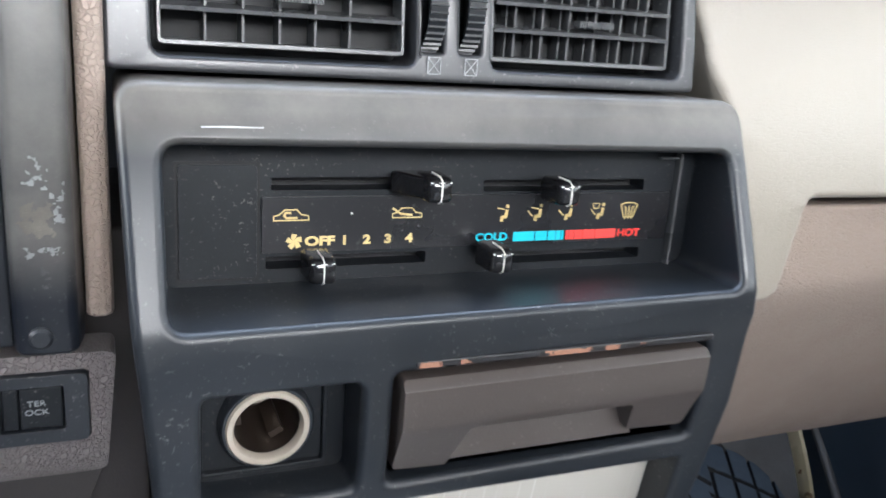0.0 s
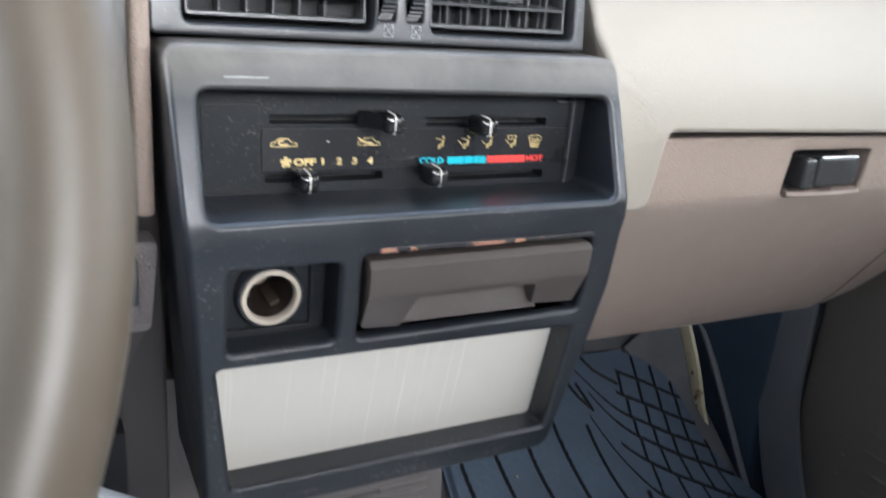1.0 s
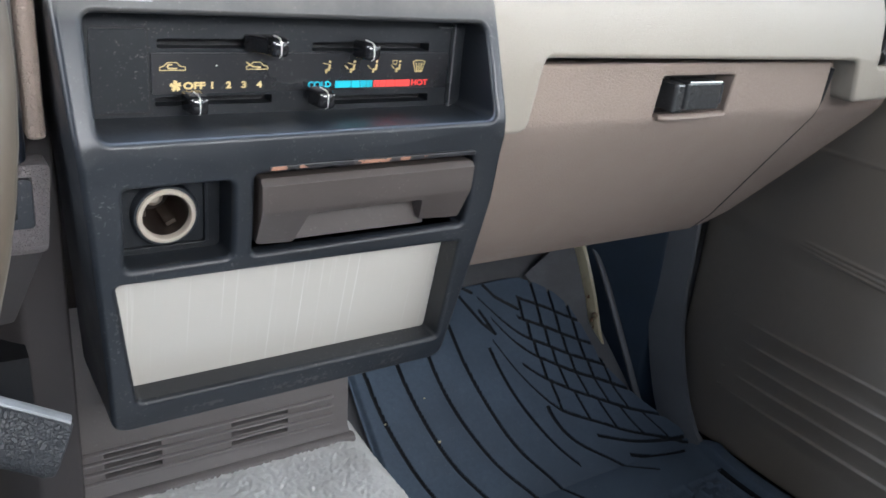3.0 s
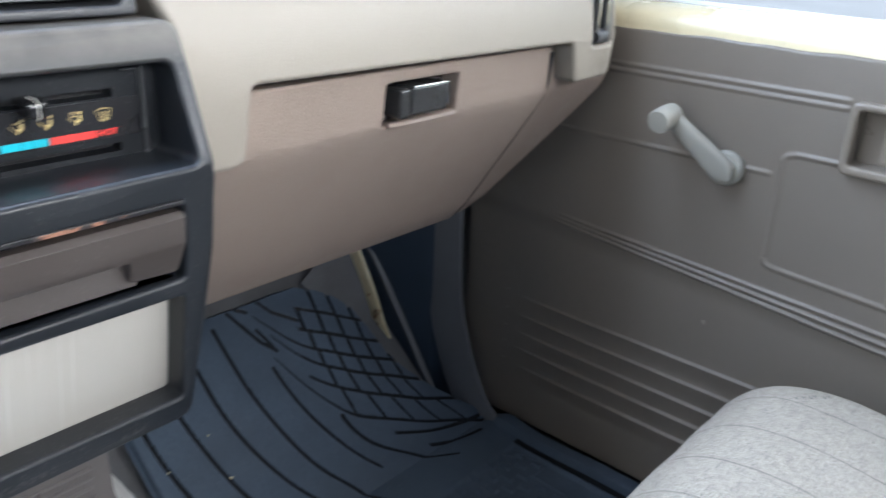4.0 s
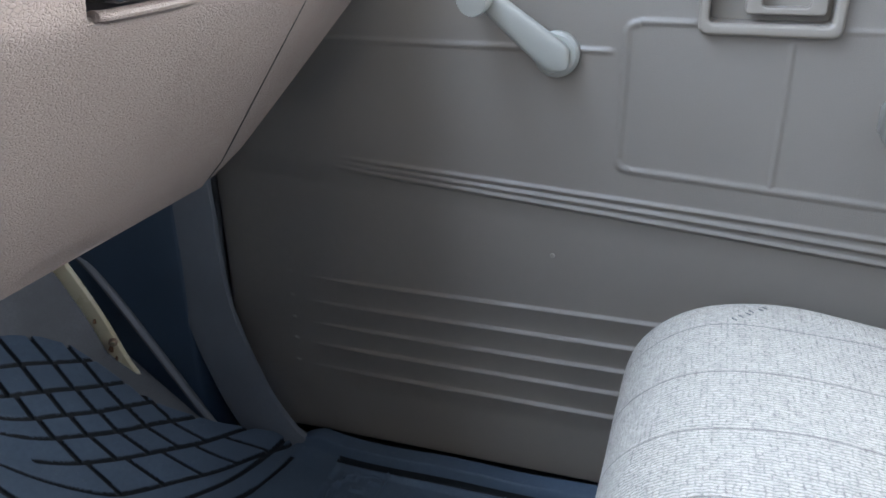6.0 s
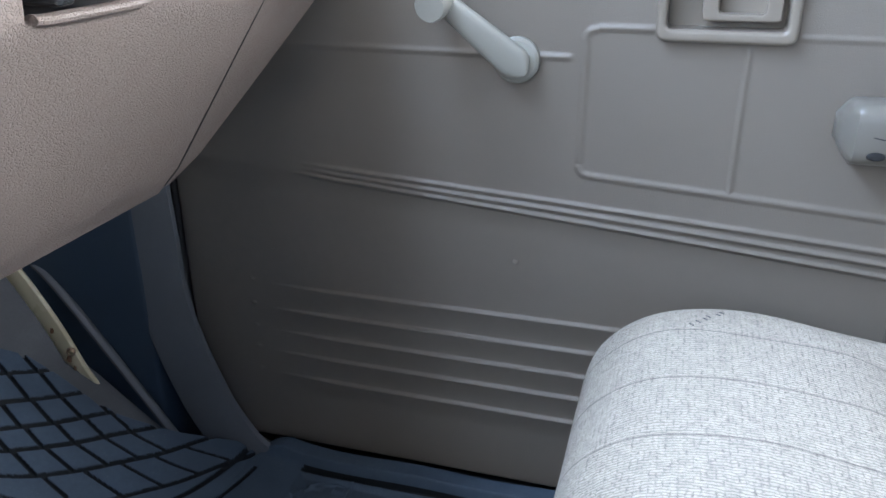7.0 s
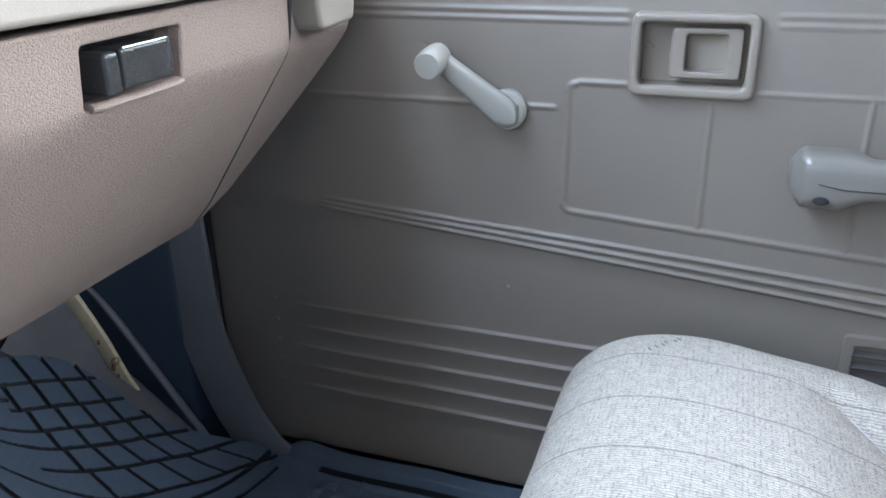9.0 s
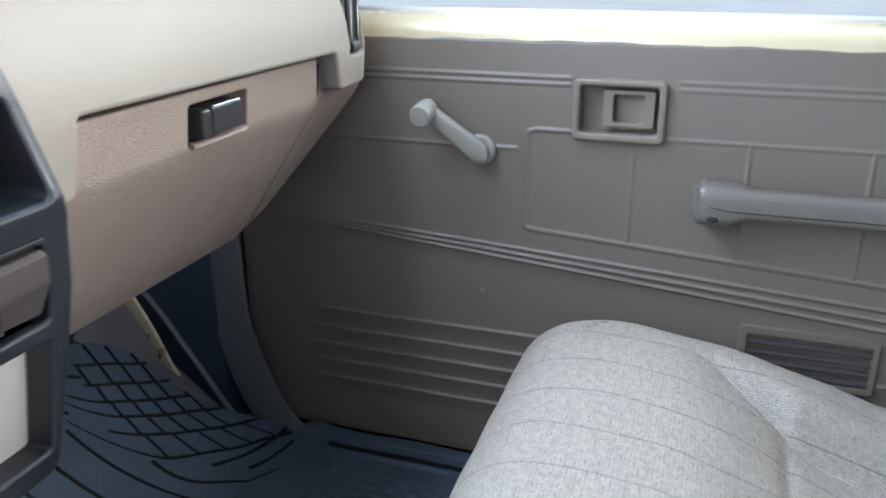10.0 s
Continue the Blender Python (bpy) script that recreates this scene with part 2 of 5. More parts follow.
def tweed(name, base, dark, line_step):
    """Woven seat cloth: fine rows, flecks and thin dark pinstripes along the seat."""
    m = material(name, base, 0.9, vary=0.08, scale=30, bump=0.2, bump_scale=1500, spec=0.15)
    t, bsdf = nodes_of(m)
    co = t.nodes.new("ShaderNodeTexCoord")

    def math_node(op, x, y=0.5):
        n = t.nodes.new("ShaderNodeMath")
        n.operation = op
        for k, v in enumerate((x, y)):
            if isinstance(v, (int, float)):
                n.inputs[k].default_value = v
            else:
                t.links.new(v, n.inputs[k])
        return n.outputs[0]

    def noise_at(sock, scale_, detail=2):
        n = t.nodes.new("ShaderNodeTexNoise")
        n.inputs["Scale"].default_value, n.inputs["Detail"].default_value = scale_, detail
        t.links.new(sock, n.inputs["Vector"])
        return n.outputs["Fac"]

    def ease(sock, lo, hi, a, b):
        n = t.nodes.new("ShaderNodeMapRange")
        n.interpolation_type = "SMOOTHSTEP"
        for k, v in zip(("From Min", "From Max", "To Min", "To Max"), (lo, hi, a, b)):
            n.inputs[k].default_value = v
        t.links.new(sock, n.inputs["Value"])
        return n.outputs[0]

    # corded rows along the seat, crossed by an uneven weft
    axes = t.nodes.new("ShaderNodeSeparateXYZ")
    t.links.new(co.outputs["UV"], axes.inputs[0])
    wander = noise_at(co.outputs["UV"], 170)
    rows = math_node("PINGPONG", math_node("MULTIPLY_ADD", wander, 0.0036), 0.00125)
    t.links.new(axes.outputs["X"], rows.node.inputs[0].links[0].from_node.inputs[2])
    weft = math_node("PINGPONG", math_node("MULTIPLY_ADD", noise_at(co.outputs["UV"], 330), 0.0034), 0.0019)
    t.links.new(axes.outputs["Y"], weft.node.inputs[0].links[0].from_node.inputs[2])
    groove = ease(rows, 0.0, 0.00070, 1.0, 0.0)
    gap = math_node("MULTIPLY", ease(weft, 0.0, 0.0010, 1.0, 0.0), ease(noise_at(co.outputs["UV"], 210), 0.35, 0.65, 0.1, 0.9))
    hollow = math_node("MAXIMUM", groove, gap)
    fl = t.nodes.new("ShaderNodeTexNoise")
    fl.inputs["Scale"].default_value, fl.inputs["Detail"].default_value = 420, 2
    t.links.new(co.outputs["UV"], fl.inputs["Vector"])
    sep = t.nodes.new("ShaderNodeSeparateXYZ")
    t.links.new(co.outputs["UV"], sep.inputs[0])
    ping = t.nodes.new("ShaderNodeMath")
    ping.operation, ping.inputs[1].default_value = "PINGPONG", line_step / 2
    t.links.new(sep.outputs["X"], ping.inputs[0])
    line = t.nodes.new("ShaderNodeMapRange")
    for k, v in zip(("From Min", "From Max", "To Min", "To Max"), (0.0004, 0.0010, 0.6, 0.0)):
        line.inputs[k].default_value = v
    t.links.new(ping.outputs[0], line.inputs["Value"])
    spot = t.nodes.new("ShaderNodeMapRange")
    for k, v in zip(("From Min", "From Max", "To Min", "To Max"), (0.5, 0.70, 0.0, 0.35)):
        spot.inputs[k].default_value = v
    t.links.new(fl.outputs["Fac"], spot.inputs["Value"])
    weave = ease(hollow, 0.1, 1.0, 0.0, 0.50)
    shade = ease(noise_at(co.outputs["UV"], 130, 3), 0.35, 0.7, 0.0, 0.20)
    src = bsdf.inputs["Base Color"].links[0].from_socket
    for fac in (weave, shade, spot.outputs[0], line.outputs[0]):
        mx = t.nodes.new("ShaderNodeMix")
        mx.data_type = "RGBA"
        t.links.new(fac, mx.inputs["Factor"])
        t.links.new(src, mx.inputs["A"])
        mx.inputs["B"].default_value = (*dark, 1)
        src = mx.outputs["Result"]
    t.links.new(src, bsdf.inputs["Base Color"])
    b = t.nodes.new("ShaderNodeBump")
    b.inputs["Strength"].default_value, b.inputs["Distance"].default_value = 0.9, -0.0008
    t.links.new(hollow, b.inputs["Height"])
    t.links.new(b.outputs["Normal"], bsdf.inputs["Normal"])
    return m


STITCH = material("dark_loose_thread", (0.10, 0.10, 0.10), 0.9, vary=0.1)
PIPING = material("white_piping_thread", (0.52, 0.51, 0.49), 0.8, vary=0.06)
SHEET = scratched_sheet()
STRIP = material("black_trim_strip", (0.02, 0.02, 0.022), 0.35, vary=0.2)
COPPER = material("bare_copper_brown_patch", (0.27, 0.135, 0.085), 0.45, vary=0.35, scale=160)
CLOTH = tweed("light_grey_tweed", (0.505, 0.462, 0.398), (0.100, 0.098, 0.088), 0.062)
GLASS = bpy.data.materials.new("window_glass")
GLASS.use_nodes = True
gb = GLASS.node_tree.nodes["Principled BSDF"]
gb.inputs["Base Color"].default_value = (0.93, 0.97, 0.96, 1)
gb.inputs["Roughness"].default_value, gb.inputs["Transmission Weight"].default_value, gb.inputs["IOR"].default_value = 0.0, 1.0, 1.0


# ---- builders ----
def mesh_object(name, bm, material_, smooth=True, bevel=0.0, segments=2, angle=35, weighted=False):
    bmesh.ops.recalc_face_normals(bm, faces=bm.faces)
    me = bpy.data.meshes.new(name)
    bm.to_mesh(me)
    bm.free()
    me.materials.append(material_)
    if smooth:
        me.shade_smooth()
        if not bevel and not weighted:
            me.set_sharp_from_angle(angle=radians(angle))
    ob = new(name, me)
    if bevel:
        mod = ob.modifiers.new("edges", "BEVEL")
        mod.width, mod.segments, mod.limit_method, mod.angle_limit = bevel, segments, "ANGLE", radians(angle)
        mod.harden_normals = True
    if weighted:
        mod = ob.modifiers.new("shading", "WEIGHTED_NORMAL")
        mod.weight, mod.mode = 90, "FACE_AREA"
    return ob


def part(name, bm, material_, parent, label="", **kw):
    ob = mesh_object(name, bm, material_, **kw)
    ob.parent = parent
    return tagged(ob, label)


def thing(name, label, category, group="", kind="", at=(0, 0, 0)):
    ob = new(name)
    ob.empty_display_size = 0.02
    ob.location = at
    return tagged(ob, label, category, group, kind)


def structure(name, bm, material_, label, category="", **kw):
    return tagged(mesh_object(name, bm, material_, **kw), label, category or name, kind="structure")


def box(x0, x1, y0, y1, z0, z1, bm=None):
    bm = bm or bmesh.new()
    vs = [bm.verts.new((x, y, z)) for x in (x0, x1) for y in (y0, y1) for z in (z0, z1)]
    for q in ((0, 1, 3, 2), (4, 6, 7, 5), (0, 4, 5, 1), (2, 3, 7, 6), (0, 2, 6, 4), (1, 5, 7, 3)):
        bm.faces.new([vs[i] for i in q])
    return bm


def lathe(points, m=None, steps=32, bm=None):
    """Turns (radius, along) points about the y axis; m places it."""
    bm = bm or bmesh.new()
    m = m or Matrix.Identity(4)
    rings = []
    for r, a in points:
        rings.append([bm.verts.new(m @ Vector((r * math.cos(k * math.tau / steps), a, r * math.sin(k * math.tau / steps)))) for k in range(steps)])
    for a, b in zip(rings, rings[1:]):
        for k in range(steps):
            bm.faces.new((a[k], a[(k + 1) % steps], b[(k + 1) % steps], b[k]))
    if points[0][0] > 1e-5 and points[0][0] < 0.5 * max(p[0] for p in points) or len(points) == 2:
        bm.faces.new(rings[0])
    if len(points) == 2 or points[-1][0] < 0.5 * max(p[0] for p in points):
        bm.faces.new(rings[-1])
    return bm


def loft(sections, bm=None, closed=True, caps=True):
    """Joins rings of equal length."""
    bm = bm or bmesh.new()
    rings = [[bm.verts.new(p) for p in s] for s in sections]
    n = len(rings[0])
    for a, b in zip(rings, rings[1:]):
        for k in range(n if closed else n - 1):
            bm.faces.new((a[k], a[(k + 1) % n], b[(k + 1) % n], b[k]))
    if caps and closed:
        bm.faces.new(rings[0])
        bm.faces.new(rings[-1])
    return bm


def sweep(path, width, height, up=(0, 0, 1), sides=10, power=2.0, bm=None):
    """A rounded strip along a path of points."""
    pts = [Vector(p) for p in path]
    rings = []
    for i, p in enumerate(pts):
        d = (pts[min(i + 1, len(pts) - 1)] - pts[max(i - 1, 0)]).normalized()
        a = d.cross(Vector(up)).normalized()
        b = a.cross(d).normalized()
        ring = []
        for k in range(sides):
            w = k * math.tau / sides
            c, s = math.cos(w), math.sin(w)
            c, s = math.copysign(abs(c) ** (2 / power), c), math.copysign(abs(s) ** (2 / power), s)
            ring.append(p + a * c * width / 2 + b * s * height / 2)
        rings.append(ring)
    return loft(rings, bm)


def smooth_path(points, n=8):
    """Catmull-Rom through the points."""
    ps = [Vector(p) for p in points]
    ps = [2 * ps[0] - ps[1]] + ps + [2 * ps[-1] - ps[-2]]
    out = []
    for i in range(1, len(ps) - 2):
        a, b, c, d = ps[i - 1:i + 3]
        for k in range(n):
            u = k / n
            out.append(0.5 * (2 * b + (c - a) * u + (2 * a - 5 * b + 4 * c - d) * u * u + (3 * b - a - 3 * c + d) * u ** 3))
    return out + [ps[-2]]


def rounded(points, r, n=5):
    """A closed outline with its corners rounded off."""
    out, m = [], len(points)
    rs = r if isinstance(r, (list, tuple)) else [r] * m
    for i in range(m):
        p, a, b = Vector(points[i]), Vector(points[i - 1]), Vector(points[(i + 1) % m])
        u, v = (a - p), (b - p)
        lim = min(rs[i], u.length * 0.45, v.length * 0.45)
        s, e = p + u.normalized() * lim, p + v.normalized() * lim
        for k in range(n + 1):
            w = k / n
            q = (1 - w) ** 2 * s + 2 * w * (1 - w) * p + w * w * e
            out.append((q.x, q.y))
    return out


def rect(x0, x1, z0, z1, r=0.003, n=4):
    return rounded([(x0, z0), (x1, z0), (x1, z1), (x0, z1)], r, n)


def nearest(loop, x, z):
    best = (9.0, x, z)
    for (ax, az), (bx, bz) in zip(loop, loop[1:] + loop[:1]):
        dx, dz = bx - ax, bz - az
        w = max(0, min(1, ((x - ax) * dx + (z - az) * dz) / (dx * dx + dz * dz + 1e-12)))
        px, pz = ax + w * dx, az + w * dz
        best = min(best, (math.hypot(px - x, pz - z), px, pz))
    return best


def offset(loop, d):
    """The loop moved outwards by d (inwards where d < 0)."""
    n = len(loop)
    area = sum(loop[i - 1][0] * loop[i][1] - loop[i][0] * loop[i - 1][1] for i in range(n))
    sign = 1 if area > 0 else -1
    out = []
    for i in range(n):
        (ax, az), (bx, bz), (cx, cz) = loop[i - 1], loop[i], loop[(i + 1) % n]
        u, v = Vector((bx - ax, bz - az)), Vector((cx - bx, cz - bz))
        if u.length < 1e-9 or v.length < 1e-9:
            t = (u + v).normalized()
        else:
            t = (u.normalized() + v.normalized()).normalized()
        turn = 1.0 if u.length < 1e-9 or v.length < 1e-9 else max(0.5, t.dot(u.normalized()))
        out.append((bx + sign * t.y * d / turn, bz - sign * t.x * d / turn))
    return out


def gap_to(loop, x, z):
    best = 9.0
    for (ax, az), (bx, bz) in zip(loop, loop[1:] + loop[:1]):
        dx, dz = bx - ax, bz - az
        w = max(0, min(1, ((x - ax) * dx + (z - az) * dz) / (dx * dx + dz * dz + 1e-12)))
        best = min(best, math.hypot(ax + w * dx - x, az + w * dz - z))
    return best


def plate(outline, holes, face, cuts=(), xcuts=(), back=0.02, depths=(), edge=0.0, steps=5):
    """A moulded plate in x and z with its front at y = face(x, z), rims that go back, and walled openings."""
    bm = bmesh.new()
    loops = [list(outline)] + [list(h) for h in holes]
    fills = [offset(lp, edge if i else -edge) for i, lp in enumerate(loops)] if edge else loops
    for lp in fills:
        vs = [bm.verts.new((x, 0, z)) for x, z in lp]
        for a, b in zip(vs, vs[1:] + vs[:1]):
            bm.edges.new((a, b))
    bmesh.ops.triangle_fill(bm, use_beauty=True, edges=bm.edges[:], normal=(0, -1, 0))
    for co, no in [((0, 0, c), (0, 0, 1)) for c in cuts] + [((c, 0, 0), (1, 0, 0)) for c in xcuts]:
        bmesh.ops.bisect_plane(bm, geom=bm.verts[:] + bm.edges[:] + bm.faces[:], plane_co=co, plane_no=no, dist=1e-6)
    rims = [[] for _ in loops]
    for e in bm.edges:
        if len(e.link_faces) == 1:
            c = (e.verts[0].co + e.verts[1].co) / 2
            rims[min(range(len(loops)), key=lambda i: gap_to(fills[i], c.x, c.z))].append(e)
    for v in bm.verts:
        v.co.y = face(v.co.x, v.co.z)
    for i, es in enumerate(rims):
        d = back if i == 0 else depths[i - 1]
        if not d or not es:
            continue
        for k in range(1, steps + 1) if edge else ():
            ang = math.pi / 2 * k / steps
            grown = bmesh.ops.extrude_edge_only(bm, edges=es)["geom"]
            es = [g for g in grown if isinstance(g, bmesh.types.BMEdge)]
            for v in grown:
                if isinstance(v, bmesh.types.BMVert):
                    _, qx, qz = nearest(loops[i], v.co.x, v.co.z)
                    was = math.pi / 2 * (k - 1) / steps
                    shrink = (1 - math.sin(ang)) / max(1e-6, 1 - math.sin(was))
                    v.co.x, v.co.z = qx + (v.co.x - qx) * shrink, qz + (v.co.z - qz) * shrink
                    v.co.y += edge * (math.cos(was) - math.cos(ang))
        made = bmesh.ops.extrude_edge_only(bm, edges=es)
        for v in made["geom"]:
            if isinstance(v, bmesh.types.BMVert):
                v.co.y += d
    return bm


def lines(table):
    """Straight pieces through (z, y) pairs."""
    zs, ys = [p[0] for p in table], [p[1] for p in table]
    return lambda x, z: float(np.interp(z, zs, ys))


def grid(us, vs, place, uv=None):
    """A sheet of quads over us x vs; place(U, V) gives X, Y, Z arrays."""
    U, V = np.meshgrid(us, vs, indexing="ij")
    X, Y, Z = place(U, V)
    me = bpy.data.meshes.new("sheet")
    n, k = U.shape
    idx = np.arange(n * k).reshape(n, k)
    faces = np.stack([idx[:-1, :-1], idx[1:, :-1], idx[1:, 1:], idx[:-1, 1:]], -1).reshape(-1, 4)
    me.from_pydata(np.stack([X, Y, Z], -1).reshape(-1, 3).tolist(), [], faces.tolist())
    if uv is not None:
        A, B = uv(U, V)
        layer = me.uv_layers.new(name="cloth")
        flat = np.stack([A, B], -1).reshape(-1, 2)[faces.reshape(-1)]
        layer.data.foreach_set("uv", flat.astype(np.float32).reshape(-1))
    me.shade_smooth()
    return me


def lettering(text, x, y, z, size, wide=1.0, bold=0.0):
    """Flat letters that face the driver (towards -y)."""
    cu = bpy.data.curves.new("letters", "FONT")
    cu.body, cu.size, cu.align_x, cu.align_y, cu.extrude, cu.offset = text, size, "CENTER", "CENTER", 0.00012, bold
    ob = bpy.data.objects.new("letters", cu)
    scene.collection.objects.link(ob)
    bpy.context.view_layer.update()
    me = bpy.data.meshes.new_from_object(ob)
    bpy.data.objects.remove(ob)
    bm = bmesh.new()
    bm.from_mesh(me)
    bpy.data.meshes.remove(me)
    bmesh.ops.transform(bm, matrix=pose(x, y, z, 90) @ Matrix.Diagonal((wide, 1, 1, 1)), verts=bm.verts)
    return bm


def stroke(points, y, w, bm=None):
    """A flat printed line through (x, z) points."""
    bm = bm or bmesh.new()
    for (ax, az), (bx, bz) in zip(points, points[1:]):
        d = Vector((bx - ax, bz - az))
        d.normalize()
        n = Vector((-d.y, d.x)) * w / 2
        e = d * w * 0.3
        q = [(ax - e.x + n.x, az - e.y + n.y), (ax - e.x - n.x, az - e.y - n.y), (bx + e.x - n.x, bz + e.y - n.y), (bx + e.x + n.x, bz + e.y + n.y)]
        lo = [bm.verts.new((p, y, r)) for p, r in q]
        hi = [bm.verts.new((p, y + 0.0002, r)) for p, r in q]
        bm.faces.new(lo)
        for k in range(4):
            bm.faces.new((lo[k], lo[(k + 1) % 4], hi[(k + 1) % 4], hi[k]))
    return bm


def flakes(x0, x1, z0, z1, face, seed, share=0.5, cell=0.0005, grain=380.0):
    """Small chipped patches that lie on the surface y = face(x, z)."""
    bm, nx, nz = bmesh.new(), max(2, round((x1 - x0) / cell)), max(2, round((z1 - z0) / cell))
    made = {}

    def corner(i, k):
        if (i, k) not in made:
            x, zz = x0 + (x1 - x0) * i / nx, z0 + (z1 - z0) * k / nz
            made[i, k] = bm.verts.new((x, face(x, zz) - 0.00025, zz))
        return made[i, k]

    for i in range(nx):
        for k in range(nz):
            u, v = (i + 0.5) / nx, (k + 0.5) / nz
            edge = min(1.0, 4 * u, 4 * (1 - u), 4 * v, 4 * (1 - v))
            p = Vector(((x0 + (x1 - x0) * u) * grain, (z0 + (z1 - z0) * v) * grain, seed * 7.3))
            if 0.5 + 0.5 * noise.fractal(p, 1.0, 2.0, 4) > 1 - share * edge:
                bm.faces.new((corner(i, k), corner(i + 1, k), corner(i + 1, k + 1), corner(i, k + 1)))
    return bm

# ---- large structure: the cab ----
DOOR_X = 0.727


def ground():
    bm = box(-60, 60, -60, 60, -0.62, -0.52)
    return structure("ground", bm, GROUND, "pale dusty ground outside the truck", "ground")


ground()
structure("floor_pan", box(-0.80, 0.76, -0.75, 0.46, -0.03, 0.015), RUBBER, "dark rubber covered floor of the cab", "floor")
structure("rocker", box(0.655, 0.82, 0.44, 0.99, -0.06, 0.018), SHELL, "dark floor edge below the door hinge", "floor")
structure("ceiling", box(-0.80, 0.82, -0.75, 0.25, 1.16, 1.20), HEADLINER, "grey cloth headliner", "ceiling")
structure("wall_back", box(-0.80, 0.82, -0.79, -0.75, -0.05, 0.78), SHELL, "grey lined rear wall of the cab", "wall")
structure("wall_back_header", box(-0.80, 0.82, -0.79, -0.75, 1.14, 1.20), SHELL, "grey strip above the rear window", "wall")
structure("wall_driver_side", box(-0.80, -0.76, -0.75, 0.95, -0.05, 0.66), SHELL, "grey lined driver's side of the cab", "wall")
structure("firewall", box(-0.80, 0.80, 0.95, 0.99, -0.05, 0.82), SHELL, "dark firewall behind the dashboard", "wall")
structure("dash_top", box(-0.80, 0.80, 0.35, 0.95, 0.79, 0.82), SHELL, "dark shelf under the windscreen", "dashboard top")
structure("windscreen_header", box(-0.80, 0.82, 0.22, 0.27, 1.13, 1.20), HEADLINER, "grey header above the windscreen", "header")


def toe_board():
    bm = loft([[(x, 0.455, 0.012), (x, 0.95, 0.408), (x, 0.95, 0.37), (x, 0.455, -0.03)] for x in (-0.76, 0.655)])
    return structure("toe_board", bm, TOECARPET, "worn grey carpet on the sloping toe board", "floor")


toe_board()


def tunnel():
    """Carpeted hump in the middle of the floor."""
    def place(U, V):
        edge = np.clip((np.abs(U) - 0.115) / 0.165, 0, 1)
        drop = 0.5 - 0.5 * np.cos(np.pi * edge)
        rng = np.random.default_rng(3)
        fuzz = rng.normal(0, 0.0008, U.shape)
        return U, V, (0.222 + 0.05 * np.clip((V - 0.45) / 0.4, 0, 1)) * (1 - drop) + 0.012 + fuzz
    me = grid(np.linspace(-0.29, 0.285, 330), np.concatenate([np.linspace(-0.70, 0.10, 120, endpoint=False), np.linspace(0.10, 0.48, 220, endpoint=False), np.linspace(0.48, 0.94, 60)]), place)
    me.materials.append(CARPET)
    me.name = "carpet"
    return tagged(new("tunnel_carpet", me), "light grey tufted carpet over the transmission hump", "carpet", kind="structure")


tunnel()


# ---- passenger door ----
def ridge(d, w):
    return np.where(np.abs(d) < w, 0.5 + 0.5 * np.cos(np.pi * np.clip(d / w, -1, 1)), 0.0)


def step(a, lo, hi):
    u = np.clip((a - lo) / (hi - lo), 0, 1)
    return u * u * (3 - 2 * u)


